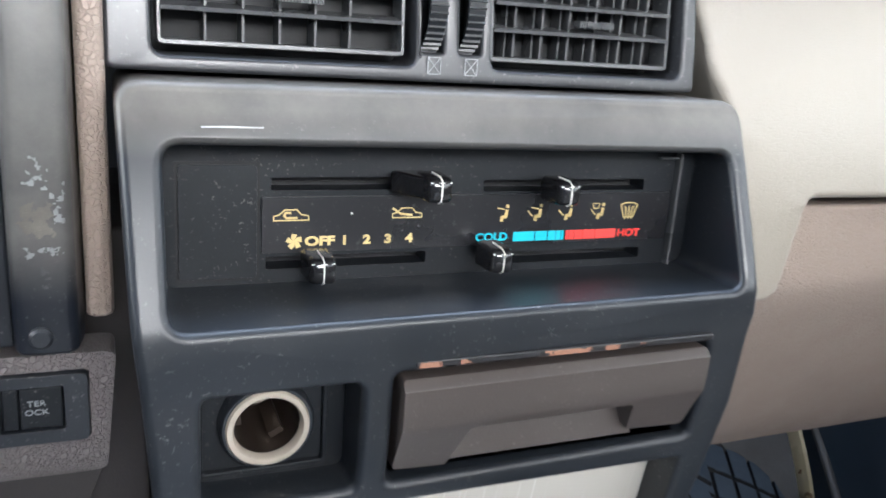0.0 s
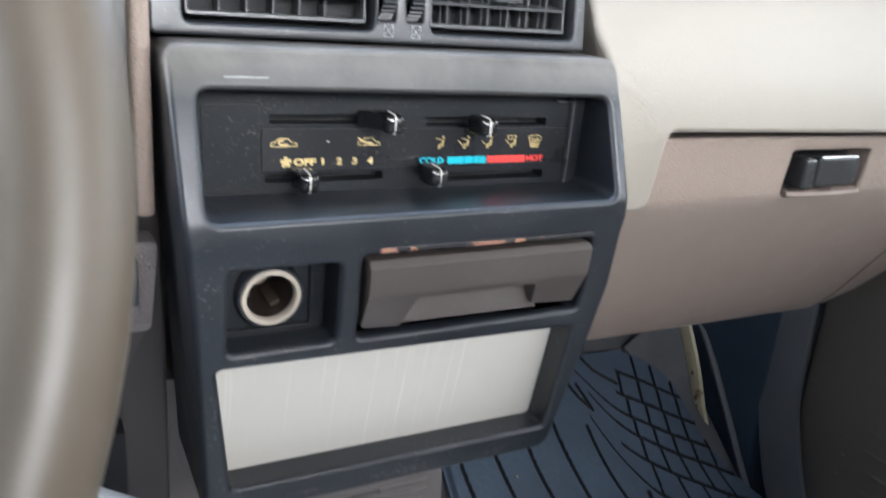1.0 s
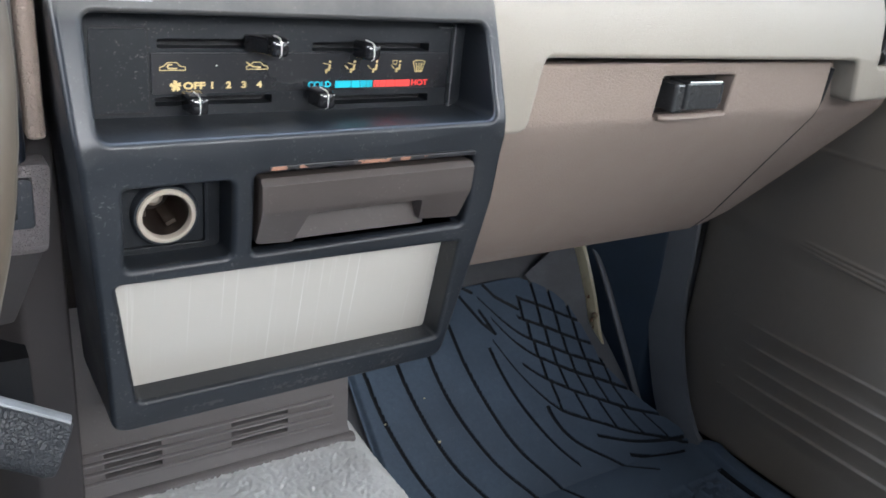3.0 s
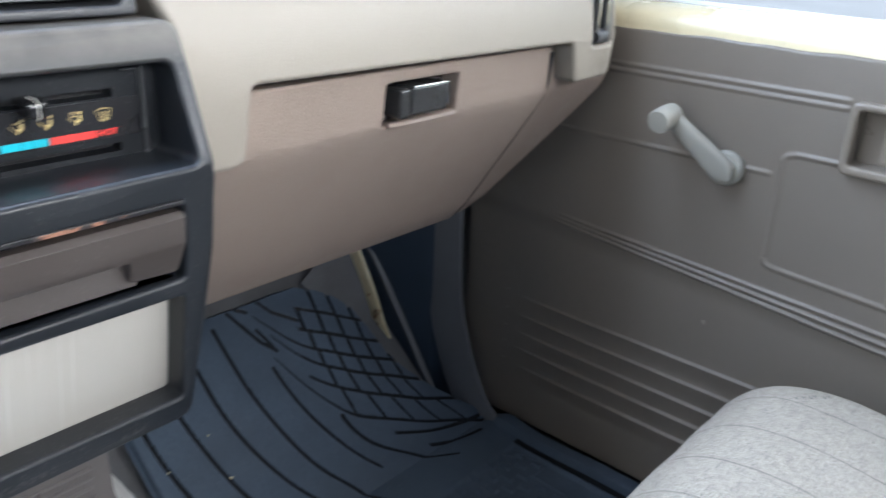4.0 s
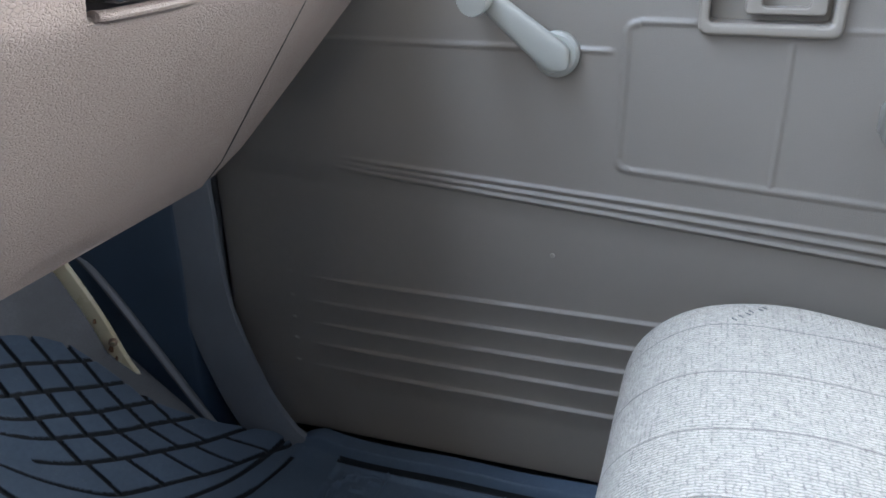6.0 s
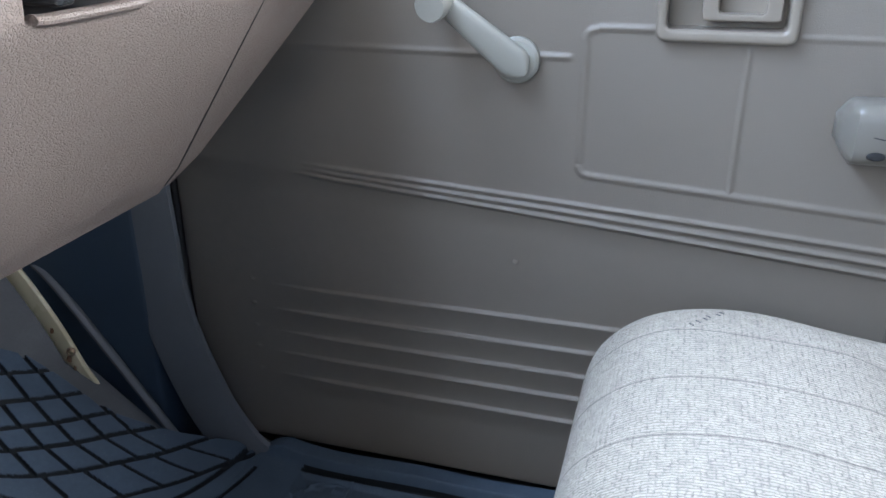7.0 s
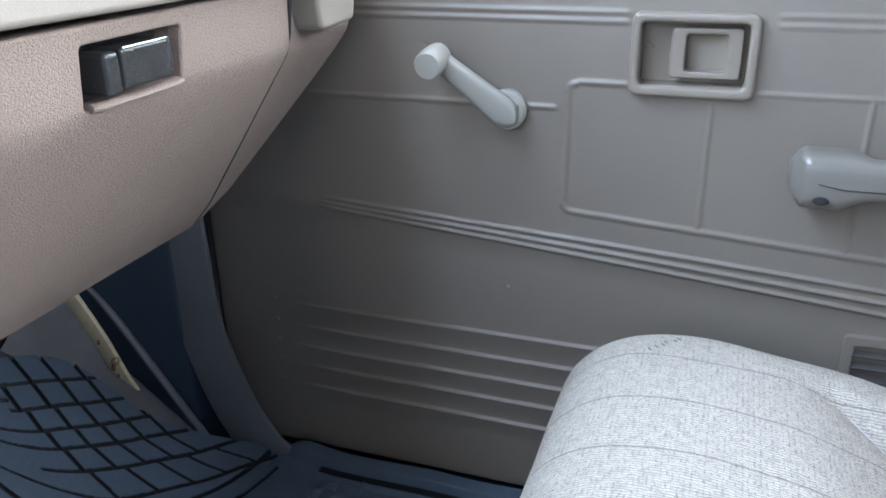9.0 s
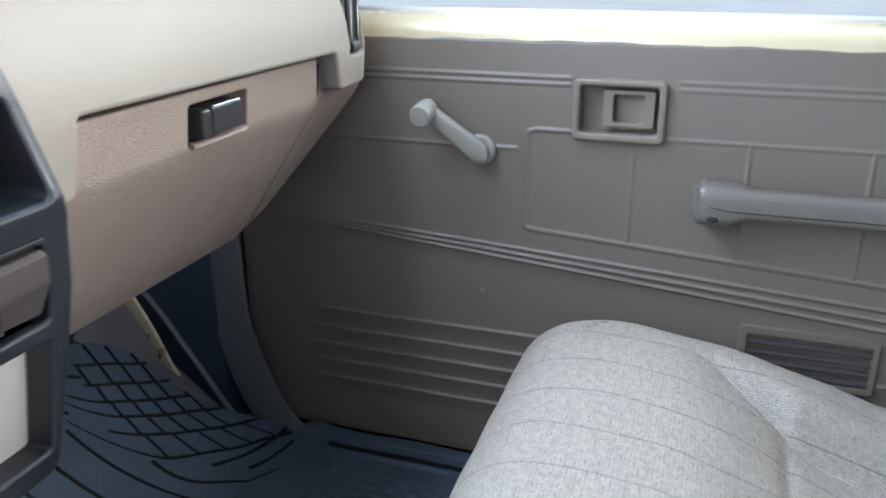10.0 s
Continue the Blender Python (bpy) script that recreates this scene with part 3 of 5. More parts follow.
def door():
    d = thing("door_1", "taupe vinyl passenger door with moulded ribs, cream painted window sill", "door", kind="structure", at=(DOOR_X, 0, 0.03))
    inv = d.matrix_basis.inverted()

    def place(U, V):
        Y, Z = U, V
        h = np.zeros_like(Y)

        def bead_h(z, y0, y1, hgt, w, slope=0.0):
            return 0.65 * hgt * ridge(Z - (z + slope * (y0 - Y)), w) * step(Y, y1 - 0.004, y1 + 0.004) * (1 - step(Y, y0 - 0.004, y0 + 0.004))

        def bead_v(y, z0, z1, hgt, w):
            return 0.65 * hgt * ridge(Y - y, w) * step(Z, z0 - 0.004, z0 + 0.004) * (1 - step(Z, z1 - 0.004, z1 + 0.004))

        for z in (0.5875, 0.5795):
            h = h + bead_h(z, 0.45, 0.070, 0.0022, 0.0042) + bead_h(z, -0.055, -0.62, 0.0016, 0.0042)
        h = h + bead_h(0.4985, 0.42, 0.132, 0.0024, 0.0045)
        h = h + bead_h(0.524, 0.112, 0.066, 0.0026, 0.0045) + bead_h(0.5215, -0.045, -0.62, 0.0017, 0.0040)
        # framed fields behind the pull
        slope = -0.0635
        h = h + bead_h(0.395, 0.112, -0.62, 0.0024, 0.005, slope)
        h = h + bead_v(0.1205, 0.405, 0.514, 0.0026, 0.005)
        for y, zb, zt in ((-0.008, 0.389, 0.510), (-0.137, 0.381, 0.524), (-0.264, 0.372, 0.524), (-0.392, 0.365, 0.524)):
            h = np.maximum(h, bead_v(y, zb, zt, 0.0020, 0.0038))
        for cy, cz, sy, sz in ((0.1125, 0.514, 1, 1), (0.1125, 0.404, 1, -1)):
            r = np.hypot(Y - cy, Z - cz)
            h = np.maximum(h, 0.0017 * ridge(r - 0.0085, 0.005) * ((Y - cy) * sy > -0.001) * ((Z - cz) * sz > -0.001))
        # triple rib that falls towards the rear
        for k in range(3):
            zc = 0.3805 - 0.0058 * k - (0.062 + 0.011 * k) * (0.345 - Y)
            h = h + 0.0028 * ridge(Z - zc, 0.0036) * (1 - step(Y, 0.335 + 0.012 * k, 0.405))
        h = h - 0.003 * (1 - step(Z, 0.345 - 0.075 * (0.345 - Y), 0.375 - 0.065 * (0.345 - Y)))
        # sawtooth ribs low down
        for z in (0.2435, 0.2140, 0.1865, 0.1600, 0.1315):
            dz = Z - z
            saw = np.where(dz > 0, 1 - step(dz, 0.0, 0.0022), np.clip(1 + dz / 0.023, 0, 1) ** 1.5)
            h = h + 0.0046 * saw * (1 - step(Y, 0.355, 0.452)) * step(Y, -0.40, -0.36)
        for z in (0.2435, 0.2140, 0.1865, 0.1600, 0.1315):
            h = h + 0.0018 * ridge(np.hypot(Y - 0.462, Z - z - 0.004), 0.0030)
        # opening behind the release
        h = np.where((Y > -0.036) & (Y < 0.0605) & (Z > 0.5225) & (Z < 0.5850), -0.022, h)
        # small puncture and dents
        h = h - 0.002 * ridge(np.hypot(Y - 0.175, Z - 0.302), 0.0030)
        h = h - 0.0016 * ridge(np.hypot(Y - 0.262, Z - 0.553), 0.0028)
        # rolled edges
        edge = np.minimum(0.6365 + 0.0006 * np.sin(Y * 37) + 0.0005 * np.sin(Y * 91) - Z, Z - 0.036)
        h = h - 0.012 * (1 - step(edge, 0, 0.010))
        bottom = np.maximum(np.maximum(Y - 0.482, 0) ** 2 + np.maximum(0.10 - Z, 0) ** 2, 0) ** 0.5
        h = h - 0.014 * step(bottom, 0.056, 0.066)
        h = h + 0.0009 * np.sin(Y * 9.0 + 1.0) * np.sin(Z * 13.0)
        return np.full_like(Y, 0.0) - h, Y, Z - 0.03

    zs = np.concatenate([np.linspace(0.03, 0.26, 250, endpoint=False), np.linspace(0.26, 0.639, 330)])
    me = grid(np.concatenate([np.linspace(-0.62, -0.30, 110, endpoint=False), np.linspace(-0.30, 0.18, 400, endpoint=False), np.linspace(0.18, 0.552, 180)]), zs, place)
    me.materials.append(DOORV)
    panel = new("panel", me)
    panel.parent = d

    def shift(bm):
        bmesh.ops.transform(bm, matrix=inv, verts=bm.verts)
        return bm

    # backing and painted sill
    part("shell", shift(box(0.750, 0.80, -0.70, 0.552, -0.02, 0.615)), SEAL, d)
    prof = [(0.729, 0.612), (0.7285, 0.634), (0.731, 0.642), (0.738, 0.648), (0.752, 0.653), (0.772, 0.656), (0.785, 0.655), (0.789, 0.648), (0.789, 0.608)]
    part("sill", shift(loft([[(x, y, z) for x, z in prof] for y in np.linspace(-0.70, 0.545, 24)])), CREAM, d, "cream painted window sill with chipped edge")
    # added white strip; its colour stands in for sky brightness above the sill
    part("sky_strip", shift(sweep([(0.782, y, 0.657) for y in (-0.70, 0.2, 0.545)], 0.010, 0.007)), PALE, d, "pale strip for the sky brightness above the sill")
    part("pane", shift(box(0.790, 0.794, -0.66, 0.52, 0.648, 1.13)), GLASS, d).visible_shadow = False
    part("window_frame", shift(box(0.765, 0.80, -0.70, 0.545, 1.12, 1.16)), SEAL, d)

    # inside release
    rel = part("release", shift(plate(rect(-0.0415, 0.0655, 0.5165, 0.5895, 0.009, 5), [rect(-0.033, 0.0575, 0.5262, 0.5812, 0.005, 5)],
               lambda x, z: 0.0, back=0.014, depths=(0.0275,), edge=0.0032, steps=4)), PULL, d, weighted=True)
    rot = Matrix.Translation((0.716 - DOOR_X, 0, -0.03)) @ Matrix(((0, 1, 0, 0), (1, 0, 0, 0), (0, 0, 1, 0), (0, 0, 0, 1)))
    undo = Matrix.Translation((DOOR_X, 0, 0.03))
    rel.data.transform(rot @ undo)
    def turned(bm):
        bmesh.ops.transform(bm, matrix=rot, verts=bm.verts)
        return bm
    part("cup", turned(box(-0.036, 0.060, 0.0275, 0.0300, 0.523, 0.584)), PULL, rel)
    lever = part("lever", turned(plate(rect(-0.0285, 0.0315, 0.5325, 0.5765, 0.004, 4), [rect(-0.016, 0.019, 0.5385, 0.5710, 0.004, 4)],
                 lambda x, z: 0.0075 - 0.06 * (x - 0.0315) * 0.5, back=0.008, depths=(0.008,), edge=0.0018, steps=3)), PULL, rel, weighted=True)
    part("finger_plate", turned(loft([[(-0.017, 0.0120, z), (-0.006, 0.0200, z), (0.0215, 0.0250, z), (0.0215, 0.0268, z), (-0.017, 0.0268, z)] for z in (0.537, 0.573)])), PULL, lever)

    # window crank
    hub, end = Vector((0.708, 0.1780, 0.4955)), Vector((0.690, 0.238, 0.5475))
    side = pose(0, 0, 0, 0, 0, -90)
    crank = part("crank", shift(lathe([(0.0195, 0.0), (0.0195, 0.007), (0.017, 0.010), (0.006, 0.011)], Matrix.Translation((0.724, hub.y, hub.z)) @ pose(0, 0, 0, 0, 0, 90), 36)), CRANK, d, "pale blue-grey plastic window crank")
    rings = []
    for u in np.linspace(-0.16, 1.0, 14):
        c = hub.lerp(end, float(max(0, u)))
        ax = (end - hub).normalized()
        across = Vector((-1, 0, 0)).cross(ax).normalized()
        if u < 0:
            c = c + ax * u * (end - hub).length
        w = 0.0140 - 0.0055 * max(0, u)
        if u < 0:
            w = 0.0140 * math.sqrt(max(0.02, 1 - (u / 0.165) ** 2))
        t = 0.0075
        outx = Vector((-1, 0, 0)) - ax * (Vector((-1, 0, 0)).dot(ax))
        outx.normalize()
        rings.append([c + across * math.copysign(abs(math.cos(a)) ** 0.6, math.cos(a)) * w + outx * math.copysign(abs(math.sin(a)) ** 0.6, math.sin(a)) * t for a in np.linspace(0, math.tau, 20, endpoint=False)])
    part("arm", shift(loft(rings)), CRANK, crank, bevel=0.0012, angle=50)
    part("knob", shift(lathe([(0.0118, 0.006), (0.0128, 0.0), (0.0135, -0.014), (0.0132, -0.024), (0.0118, -0.0275), (0.004, -0.0282)], Matrix.Translation((0.690, end.y, end.z)) @ pose(0, 0, 0, 0, 0, -90) @ pose(0, 0, 0, 8, 0, 0), 36)), CRANK, crank)

    # armrest that doubles as a pull handle
    rings = []
    ys = [-0.079, -0.0798, -0.0815, -0.0845, -0.089, -0.095, -0.106, -0.120, -0.132, -0.142, -0.160, -0.20, -0.28, -0.38, -0.46, -0.50, -0.53]
    for i, y in enumerate(ys):
        u = 0.10 + 0.90 * step(np.array(-y), 0.0788, 0.0900)
        nose = 1 - step(np.array(-y), 0.122, 0.140)
        half = 0.003 + 0.0137 * float(u) ** 0.5 + 0.0078 * float(nose) * float(u) ** 0.5
        out = 0.004 + 0.040 * float(u) ** 0.5
        zc = 0.4615 - 0.0040 * float(nose) + 0.006 * (-y - 0.14)
        thick = 0.014 + 0.007 * float(nose)
        front = DOOR_X - out
        backx = DOOR_X + 0.004 if nose > 0.3 or y < -0.45 else front + 2.0 * thick
        ring = []
        for a in np.linspace(0, math.tau, 24, endpoint=False):
            c, s = math.cos(a), math.sin(a)
            c, s = math.copysign(abs(c) ** 0.55, c), math.copysign(abs(s) ** 0.58, s)
            ring.append(((front + backx) / 2 + c * (backx - front) / 2, y, zc + s * half))
        rings.append(ring)
    arm = part("armrest", shift(loft(rings)), ARM, d, "satin grey armrest with pull bar", angle=60)
    part("seam", shift(sweep([(DOOR_X - 0.0228, -0.0835, 0.4615), (DOOR_X - 0.0421, -0.091, 0.4600), (DOOR_X - 0.0440, -0.104, 0.4575), (DOOR_X - 0.0443, -0.120, 0.4548), (DOOR_X - 0.0445, -0.3, 0.4555), (DOOR_X - 0.0445, -0.5, 0.4567)], 0.0012, 0.0010)), SEAL, arm)
    # proud black disc in place of a hole, its dark inside given by colour
    part("hole_disc", shift(lathe([(0.0002, -0.0016), (0.0032, -0.0015), (0.0040, -0.0008), (0.0040, 0.004)], Matrix.Translation((0.6818, -0.1045, 0.4440)) @ pose(0, 0, 0, 0, 0, -90) @ pose(0, 0, 0, -18, 0, 0) @ Matrix.Diagonal((1.6, 1, 0.8, 1)), 20)), BLACK_DEEP, arm)

    part("pin_mark", shift(lathe([(0.0024, 0.0), (0.0020, -0.0008), (0.0006, -0.0010)], Matrix.Translation((DOOR_X + 0.0016, 0.1750, 0.3035)) @ pose(0, 0, 0, 0, 0, -90), 14)), TAN, d, "pale pin mark in the vinyl")
    # speaker grille
    g = part("speaker_grille", turned(plate(rect(-0.306, -0.151, 0.231, 0.3015, 0.004, 3), [rect(-0.299, -0.160, 0.2375, 0.2930, 0.003, 3)],
             lambda x, z: 0.006, back=0.012, depths=(0.010,))), DOORV, d, bevel=0.0016)
    part("backing", turned(box(-0.302, -0.155, 0.015, 0.017, 0.235, 0.300)), BLACK_DEEP, g)
    for k in range(4):
        z = 0.2425 + 0.0128 * k
        part("slat", turned(loft([[(x, 0.0058, z), (x, 0.0058, z + 0.0014), (x, 0.0120, z + 0.0052), (x, 0.0125, z + 0.0040)] for x in (-0.300, -0.159)])), BROWN, g)
    return d


door()

# ---- kick panel, pillar trim and seals ----
def kick():
    k = thing("kick_panel", "dark kick panel with cream painted seam and grey trim beside the door", "kick panel", kind="structure", at=(0.69, 0.55, 0.05))
    inv = k.matrix_basis.inverted()

    def shift(bm):
        bmesh.ops.transform(bm, matrix=inv, verts=bm.verts)
        return bm

    wall = [(0.600, 0.95), (0.640, 0.69), (0.652, 0.66), (0.662, 0.60), (0.676, 0.56), (0.700, 0.545), (0.735, 0.545), (0.76, 0.95)]
    part("panel", shift(loft([[(x, y, z) for x, y in wall] for z in (0.0, 0.2, 0.60)])), NAVY, k, "dark painted side of the footwell", bevel=0.004)
    # cream flange, bent and rusty
    path = smooth_path([(0.628, 0.705, 0.300), (0.636, 0.684, 0.262), (0.640, 0.655, 0.205), (0.644, 0.637, 0.155), (0.646, 0.626, 0.132)])
    part("flange", shift(sweep(path, 0.030, 0.008, up=(1, 0, 0), power=3)), CREAM, k, "cream painted flange with rust spots")
    for u, size in ((0.50, 0.0042), (0.66, 0.0055), (0.72, 0.0036), (0.90, 0.0060)):
        p = path[int(u * (len(path) - 1))]
        spot = bmesh.new()
        bmesh.ops.create_icosphere(spot, subdivisions=2, radius=size)
        for v in spot.verts:
            v.co *= 0.75 + 0.5 * noise.noise(v.co * 400 + p * 50)
            v.co.y *= 0.45
        bmesh.ops.translate(spot, vec=p + Vector((-0.004, -0.0045, -0.001)), verts=spot.verts)
        part("rust_spot", shift(spot), RUST, k, "rust spot on the cream flange")
    rings = []
    for p in path:
        low = Vector((p.x - 0.075, p.y + 0.004, 0.030 + 0.8 * (p.y + 0.004 - 0.455) - 0.004))
        mid = (p + low) / 2 + Vector((0.006, 0.004, -0.006))
        rings.append([p + Vector((-0.006, 0.002, -0.002)), mid, low, low + Vector((0, 0.006, -0.012)), mid + Vector((0.004, 0.008, -0.010)), p + Vector((0.0, 0.012, -0.010))])
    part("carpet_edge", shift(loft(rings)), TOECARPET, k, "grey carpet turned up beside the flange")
    part("bolt", shift(lathe([(0.005, 0.004), (0.005, -0.002), (0.003, -0.004)], Matrix.Translation((0.638, 0.634, 0.180)) @ pose(0, 0, 0, 0, 0, -60), 8)), BRASS, k)
    path = smooth_path([(0.652, 0.690, 0.285), (0.653, 0.657, 0.257), (0.655, 0.604, 0.182), (0.657, 0.552, 0.104), (0.657, 0.535, 0.080)])
    part("welt", shift(sweep(path, 0.009, 0.011, up=(1, 0, 0))), KICK, k)
    path = smooth_path([(0.686, 0.552, 0.42), (0.687, 0.549, 0.32), (0.688, 0.544, 0.218), (0.689, 0.512, 0.115), (0.688, 0.478, 0.060), (0.690, 0.455, 0.035)])
    part("pillar_trim", shift(sweep(path, 0.056, 0.012, up=(1, 0.35, 0), power=4)), KICK, k, "grey plastic pillar trim")
    bead = [(p.x + 0.018, p.y - 0.0085, p.z + 0.001) for p in path]
    part("trim_bead", shift(sweep(bead, 0.0075, 0.009, up=(1, 0.35, 0))), KICK, k)
    path = smooth_path([(0.712, 0.548, 0.44), (0.712, 0.540, 0.34), (0.712, 0.536, 0.206), (0.709, 0.502, 0.092), (0.704, 0.450, 0.052), (0.706, 0.38, 0.042), (0.711, 0.2, 0.044), (0.712, -0.3, 0.044)])
    part("door_seal", shift(sweep(path, 0.007, 0.010, up=(1, 0, 0.1))), SEAL, k, "black rubber door seal")
    part("hinge_post", shift(box(0.715, 0.82, 0.545, 0.70, -0.05, 0.66)), SHELL, k)
    part("sill_plate", shift(box(0.700, 0.745, -0.70, 0.46, 0.0, 0.034)), SEAL, k, bevel=0.004)
    return k


kick()


# ---- rubber floor mat ----
def mat():
    def surface(Y):
        return np.where(Y > 0.455, 0.030 + 0.8 * (Y - 0.455), 0.030) + 0.012 * np.exp(-((Y - 0.455) / 0.04) ** 2)

    def cut(d, w=0.0031):
        return 1 - step(np.abs(d), w * 0.45, w * 0.95)

    made = {}

    def place(U, V):
        X, Y = U, V
        g = np.zeros_like(X)
        toe = step(Y, 0.44, 0.47)
        # fan of long curved grooves over the near half
        for k in range(5):
            c = (1.6, 1.9, 2.2, 2.0, 2.3)[k]
            drop = np.clip(0.63 - Y, 0, 0.21)
            xc = 0.241 + 0.048 * k + c * drop ** 2 + 2 * c * 0.21 * np.clip(0.42 - Y, 0, 1) * 0.8
            g = np.maximum(g, cut(X - xc) * (Y < (0.72, 0.72, 0.72, 0.685, 0.622)[k]) * (Y > 0.10) * (X < 0.49))
        u = np.clip(0.545 - Y, 0, 0.2)
        g = np.maximum(g, cut((X - 0.485 - 7.0 * u ** 1.9) * 0.8) * (Y < 0.545) * (X < 0.60) * (Y > 0.41))
        # net of crossing grooves on the toe, beside the fan
        for y0, xa, xb, curl in ((0.676, 0.512, 0.62, 8), (0.646, 0.500, 0.62, 8), (0.620, 0.447, 0.64, 8), (0.597, 0.455, 0.66, 10), (0.569, 0.474, 0.69, 8), (0.534, 0.443, 0.74, 14), (0.712, 0.535, 0.60, 8), (0.512, 0.540, 0.69, 4), (0.492, 0.575, 0.665, 2)):
            u = X - 0.51
            fall = np.where(u > 0, 0.52 * u - 0.35 * np.clip(u, 0, 1) ** 2, 0.5 * u)
            if y0 < 0.52:
                fall = 0.52 * u - 1.35 * np.clip(u, 0, 1) ** 2
            yc = y0 - fall + curl * np.clip(-u, 0, 1) ** 2
            g = np.maximum(g, cut((Y - yc) * 0.86, 0.0025) * (X > xa) * (X < xb))
        # short staggered grooves that split the rows into blocks
        levels = (0.712, 0.676, 0.646, 0.620, 0.597, 0.569, 0.534)
        u = X - 0.51
        fall = np.where(u > 0, 0.52 * u - 0.35 * np.clip(u, 0, 1) ** 2, 0.5 * u - 9 * u ** 2)
        for high, low, x0, pitch, count, lean, turn in ((0, 1, 0.541, 0.0250, 3, 0.007, 0.0), (1, 2, 0.508, 0.0258, 5, 0.007, 0.0), (2, 3, 0.5065, 0.0252, 5, 0.0065, -0.001), (3, 4, 0.5045, 0.0259, 5, 0.005, -0.001), (4, 5, 0.503, 0.0288, 5, 0.004, -0.004), (5, 6, 0.506, 0.0375, 5, 0.001, -0.0055)):
            f = (Y + fall - levels[low]) / (levels[high] - levels[low])
            for k in range(count):
                g = np.maximum(g, cut(X - x0 - pitch * k - (lean + turn * k) * f, 0.0026) * (f > 0) * (f < 1))
        # loose strokes and hooks between the two patterns
        for x0, y0, x1, y1 in ((0.408, 0.711, 0.437, 0.652), (0.437, 0.652, 0.451, 0.637), (0.454, 0.712, 0.476, 0.680), (0.476, 0.680, 0.506, 0.661), (0.441, 0.666, 0.451, 0.637), (0.425, 0.700, 0.441, 0.690)):
            t = (((X - x0) * (x1 - x0) + (Y - y0) * (y1 - y0)) / ((x1 - x0) ** 2 + (y1 - y0) ** 2)).clip(0, 1)
            g = np.maximum(g, cut(np.hypot(X - x0 - t * (x1 - x0), Y - y0 - t * (y1 - y0))))
        # recessed tray with raised blocks, a plain field and a thin rib round it
        inside = (X > 0.470) & (X < 0.682) & (Y < 0.398) & (Y > -0.1)
        bx = np.abs(((Y / 0.030) + 0.5 * (np.floor(X / 0.0165) % 2)) % 1 - 0.5)
        by = np.abs((X / 0.0165) % 1 - 0.5)
        blocks = (1 - step(bx, 0.24, 0.32)) * (1 - step(by, 0.20, 0.34))
        depth = step(np.minimum(0.398 - Y, np.minimum(0.682 - X, X - 0.470)), 0.0, 0.006)
        field = np.maximum(np.abs(X - 0.668) - 0.024, np.abs(Y - 0.270) - 0.066)
        sunk = np.where(inside, -0.0055 * depth + 0.0040 * blocks * (field > 0.003) * depth, 0)
        arch = np.hypot(X - 0.640, Y - 0.352) - 0.036
        rib = np.maximum(ridge(field, 0.0022), ridge(arch, 0.0022) * (Y > 0.352 - 0.3 * (X - 0.640)) * (X > 0.612))
        sunk = sunk + np.where(inside, 0.0032 * rib, 0)
        g = np.maximum(g, cut(X - 0.686, 0.0040) * (Y < 0.398) * (Y > -0.1))
        lip = 0.015 * step(X, 0.688, 0.693) * (1 - step(X, 0.712, 0.716)) * (1 - step(Y, 0.42, 0.46))
        thick = 0.010
        # outline
        half = np.where(Y < 0.60, 0.0, ((Y - 0.60) / 0.112).clip(0, 1))
        right = np.interp(Y, [-0.2, 0.42, 0.455, 0.496, 0.52, 0.543, 0.565, 0.59, 0.624, 0.652, 0.671, 0.685, 0.70, 0.73], [0.717, 0.717, 0.706, 0.672, 0.652, 0.636, 0.620, 0.612, 0.609, 0.603, 0.586, 0.564, 0.53, 0.48])
        off = np.minimum(right - X, np.minimum(X - 0.222 + 0.00 * Y, 0.703 - Y))
        rimdrop = 1 - step(off, 0.0, 0.006)
        wob = 0.0012 * np.sin(X * 60) * np.sin(Y * 41)
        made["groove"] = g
        Z = surface(Y) + thick * (1 - rimdrop) - 0.0045 * g + sunk + lip * (1 - rimdrop) + wob - 0.02 * (off < -0.003)
        Xs = np.where(off < 0, np.minimum(X, right), X)
        return Xs, np.where(Y > 0.705, 0.705, Y), Z

    me = grid(np.concatenate([np.linspace(0.220, 0.42, 180, endpoint=False), np.linspace(0.42, 0.66, 400, endpoint=False), np.linspace(0.66, 0.716, 56)]), np.concatenate([np.linspace(-0.12, 0.40, 440, endpoint=False), np.linspace(0.40, 0.708, 520)]), place)
    me.materials.append(RUBBER)
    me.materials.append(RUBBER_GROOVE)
    # near-black faces put the grooves' shade into the colour
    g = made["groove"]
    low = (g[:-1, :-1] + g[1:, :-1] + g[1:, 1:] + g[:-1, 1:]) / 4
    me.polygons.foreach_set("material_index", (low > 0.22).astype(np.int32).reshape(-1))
    return tagged(new("floor_mat", me), "blue-black rubber floor mat with curved grooves in the footwell", "floor mat")


mat()


def crumbs():
    rng = random.Random(4)
    for x, y, s in ((0.307, 0.541, 0.0022), (0.309, 0.587, 0.0013), (0.245, 0.572, 0.0012)):
        bm = bmesh.new()
        bmesh.ops.create_icosphere(bm, subdivisions=1, radius=s)
        for v in bm.verts:
            v.co *= 0.7 + 0.6 * rng.random()
        ob = mesh_object("crumb", bm, CREAM)
        ob.location = (x, y, 0.030 + 0.8 * (y - 0.455) + 0.0098 + 0.012 * math.exp(-((y - 0.455) / 0.04) ** 2) + s * 0.5)
        tagged(ob, "tiny pale crumb on the rubber floor mat", "crumb", "crumbs on the mat")


crumbs()


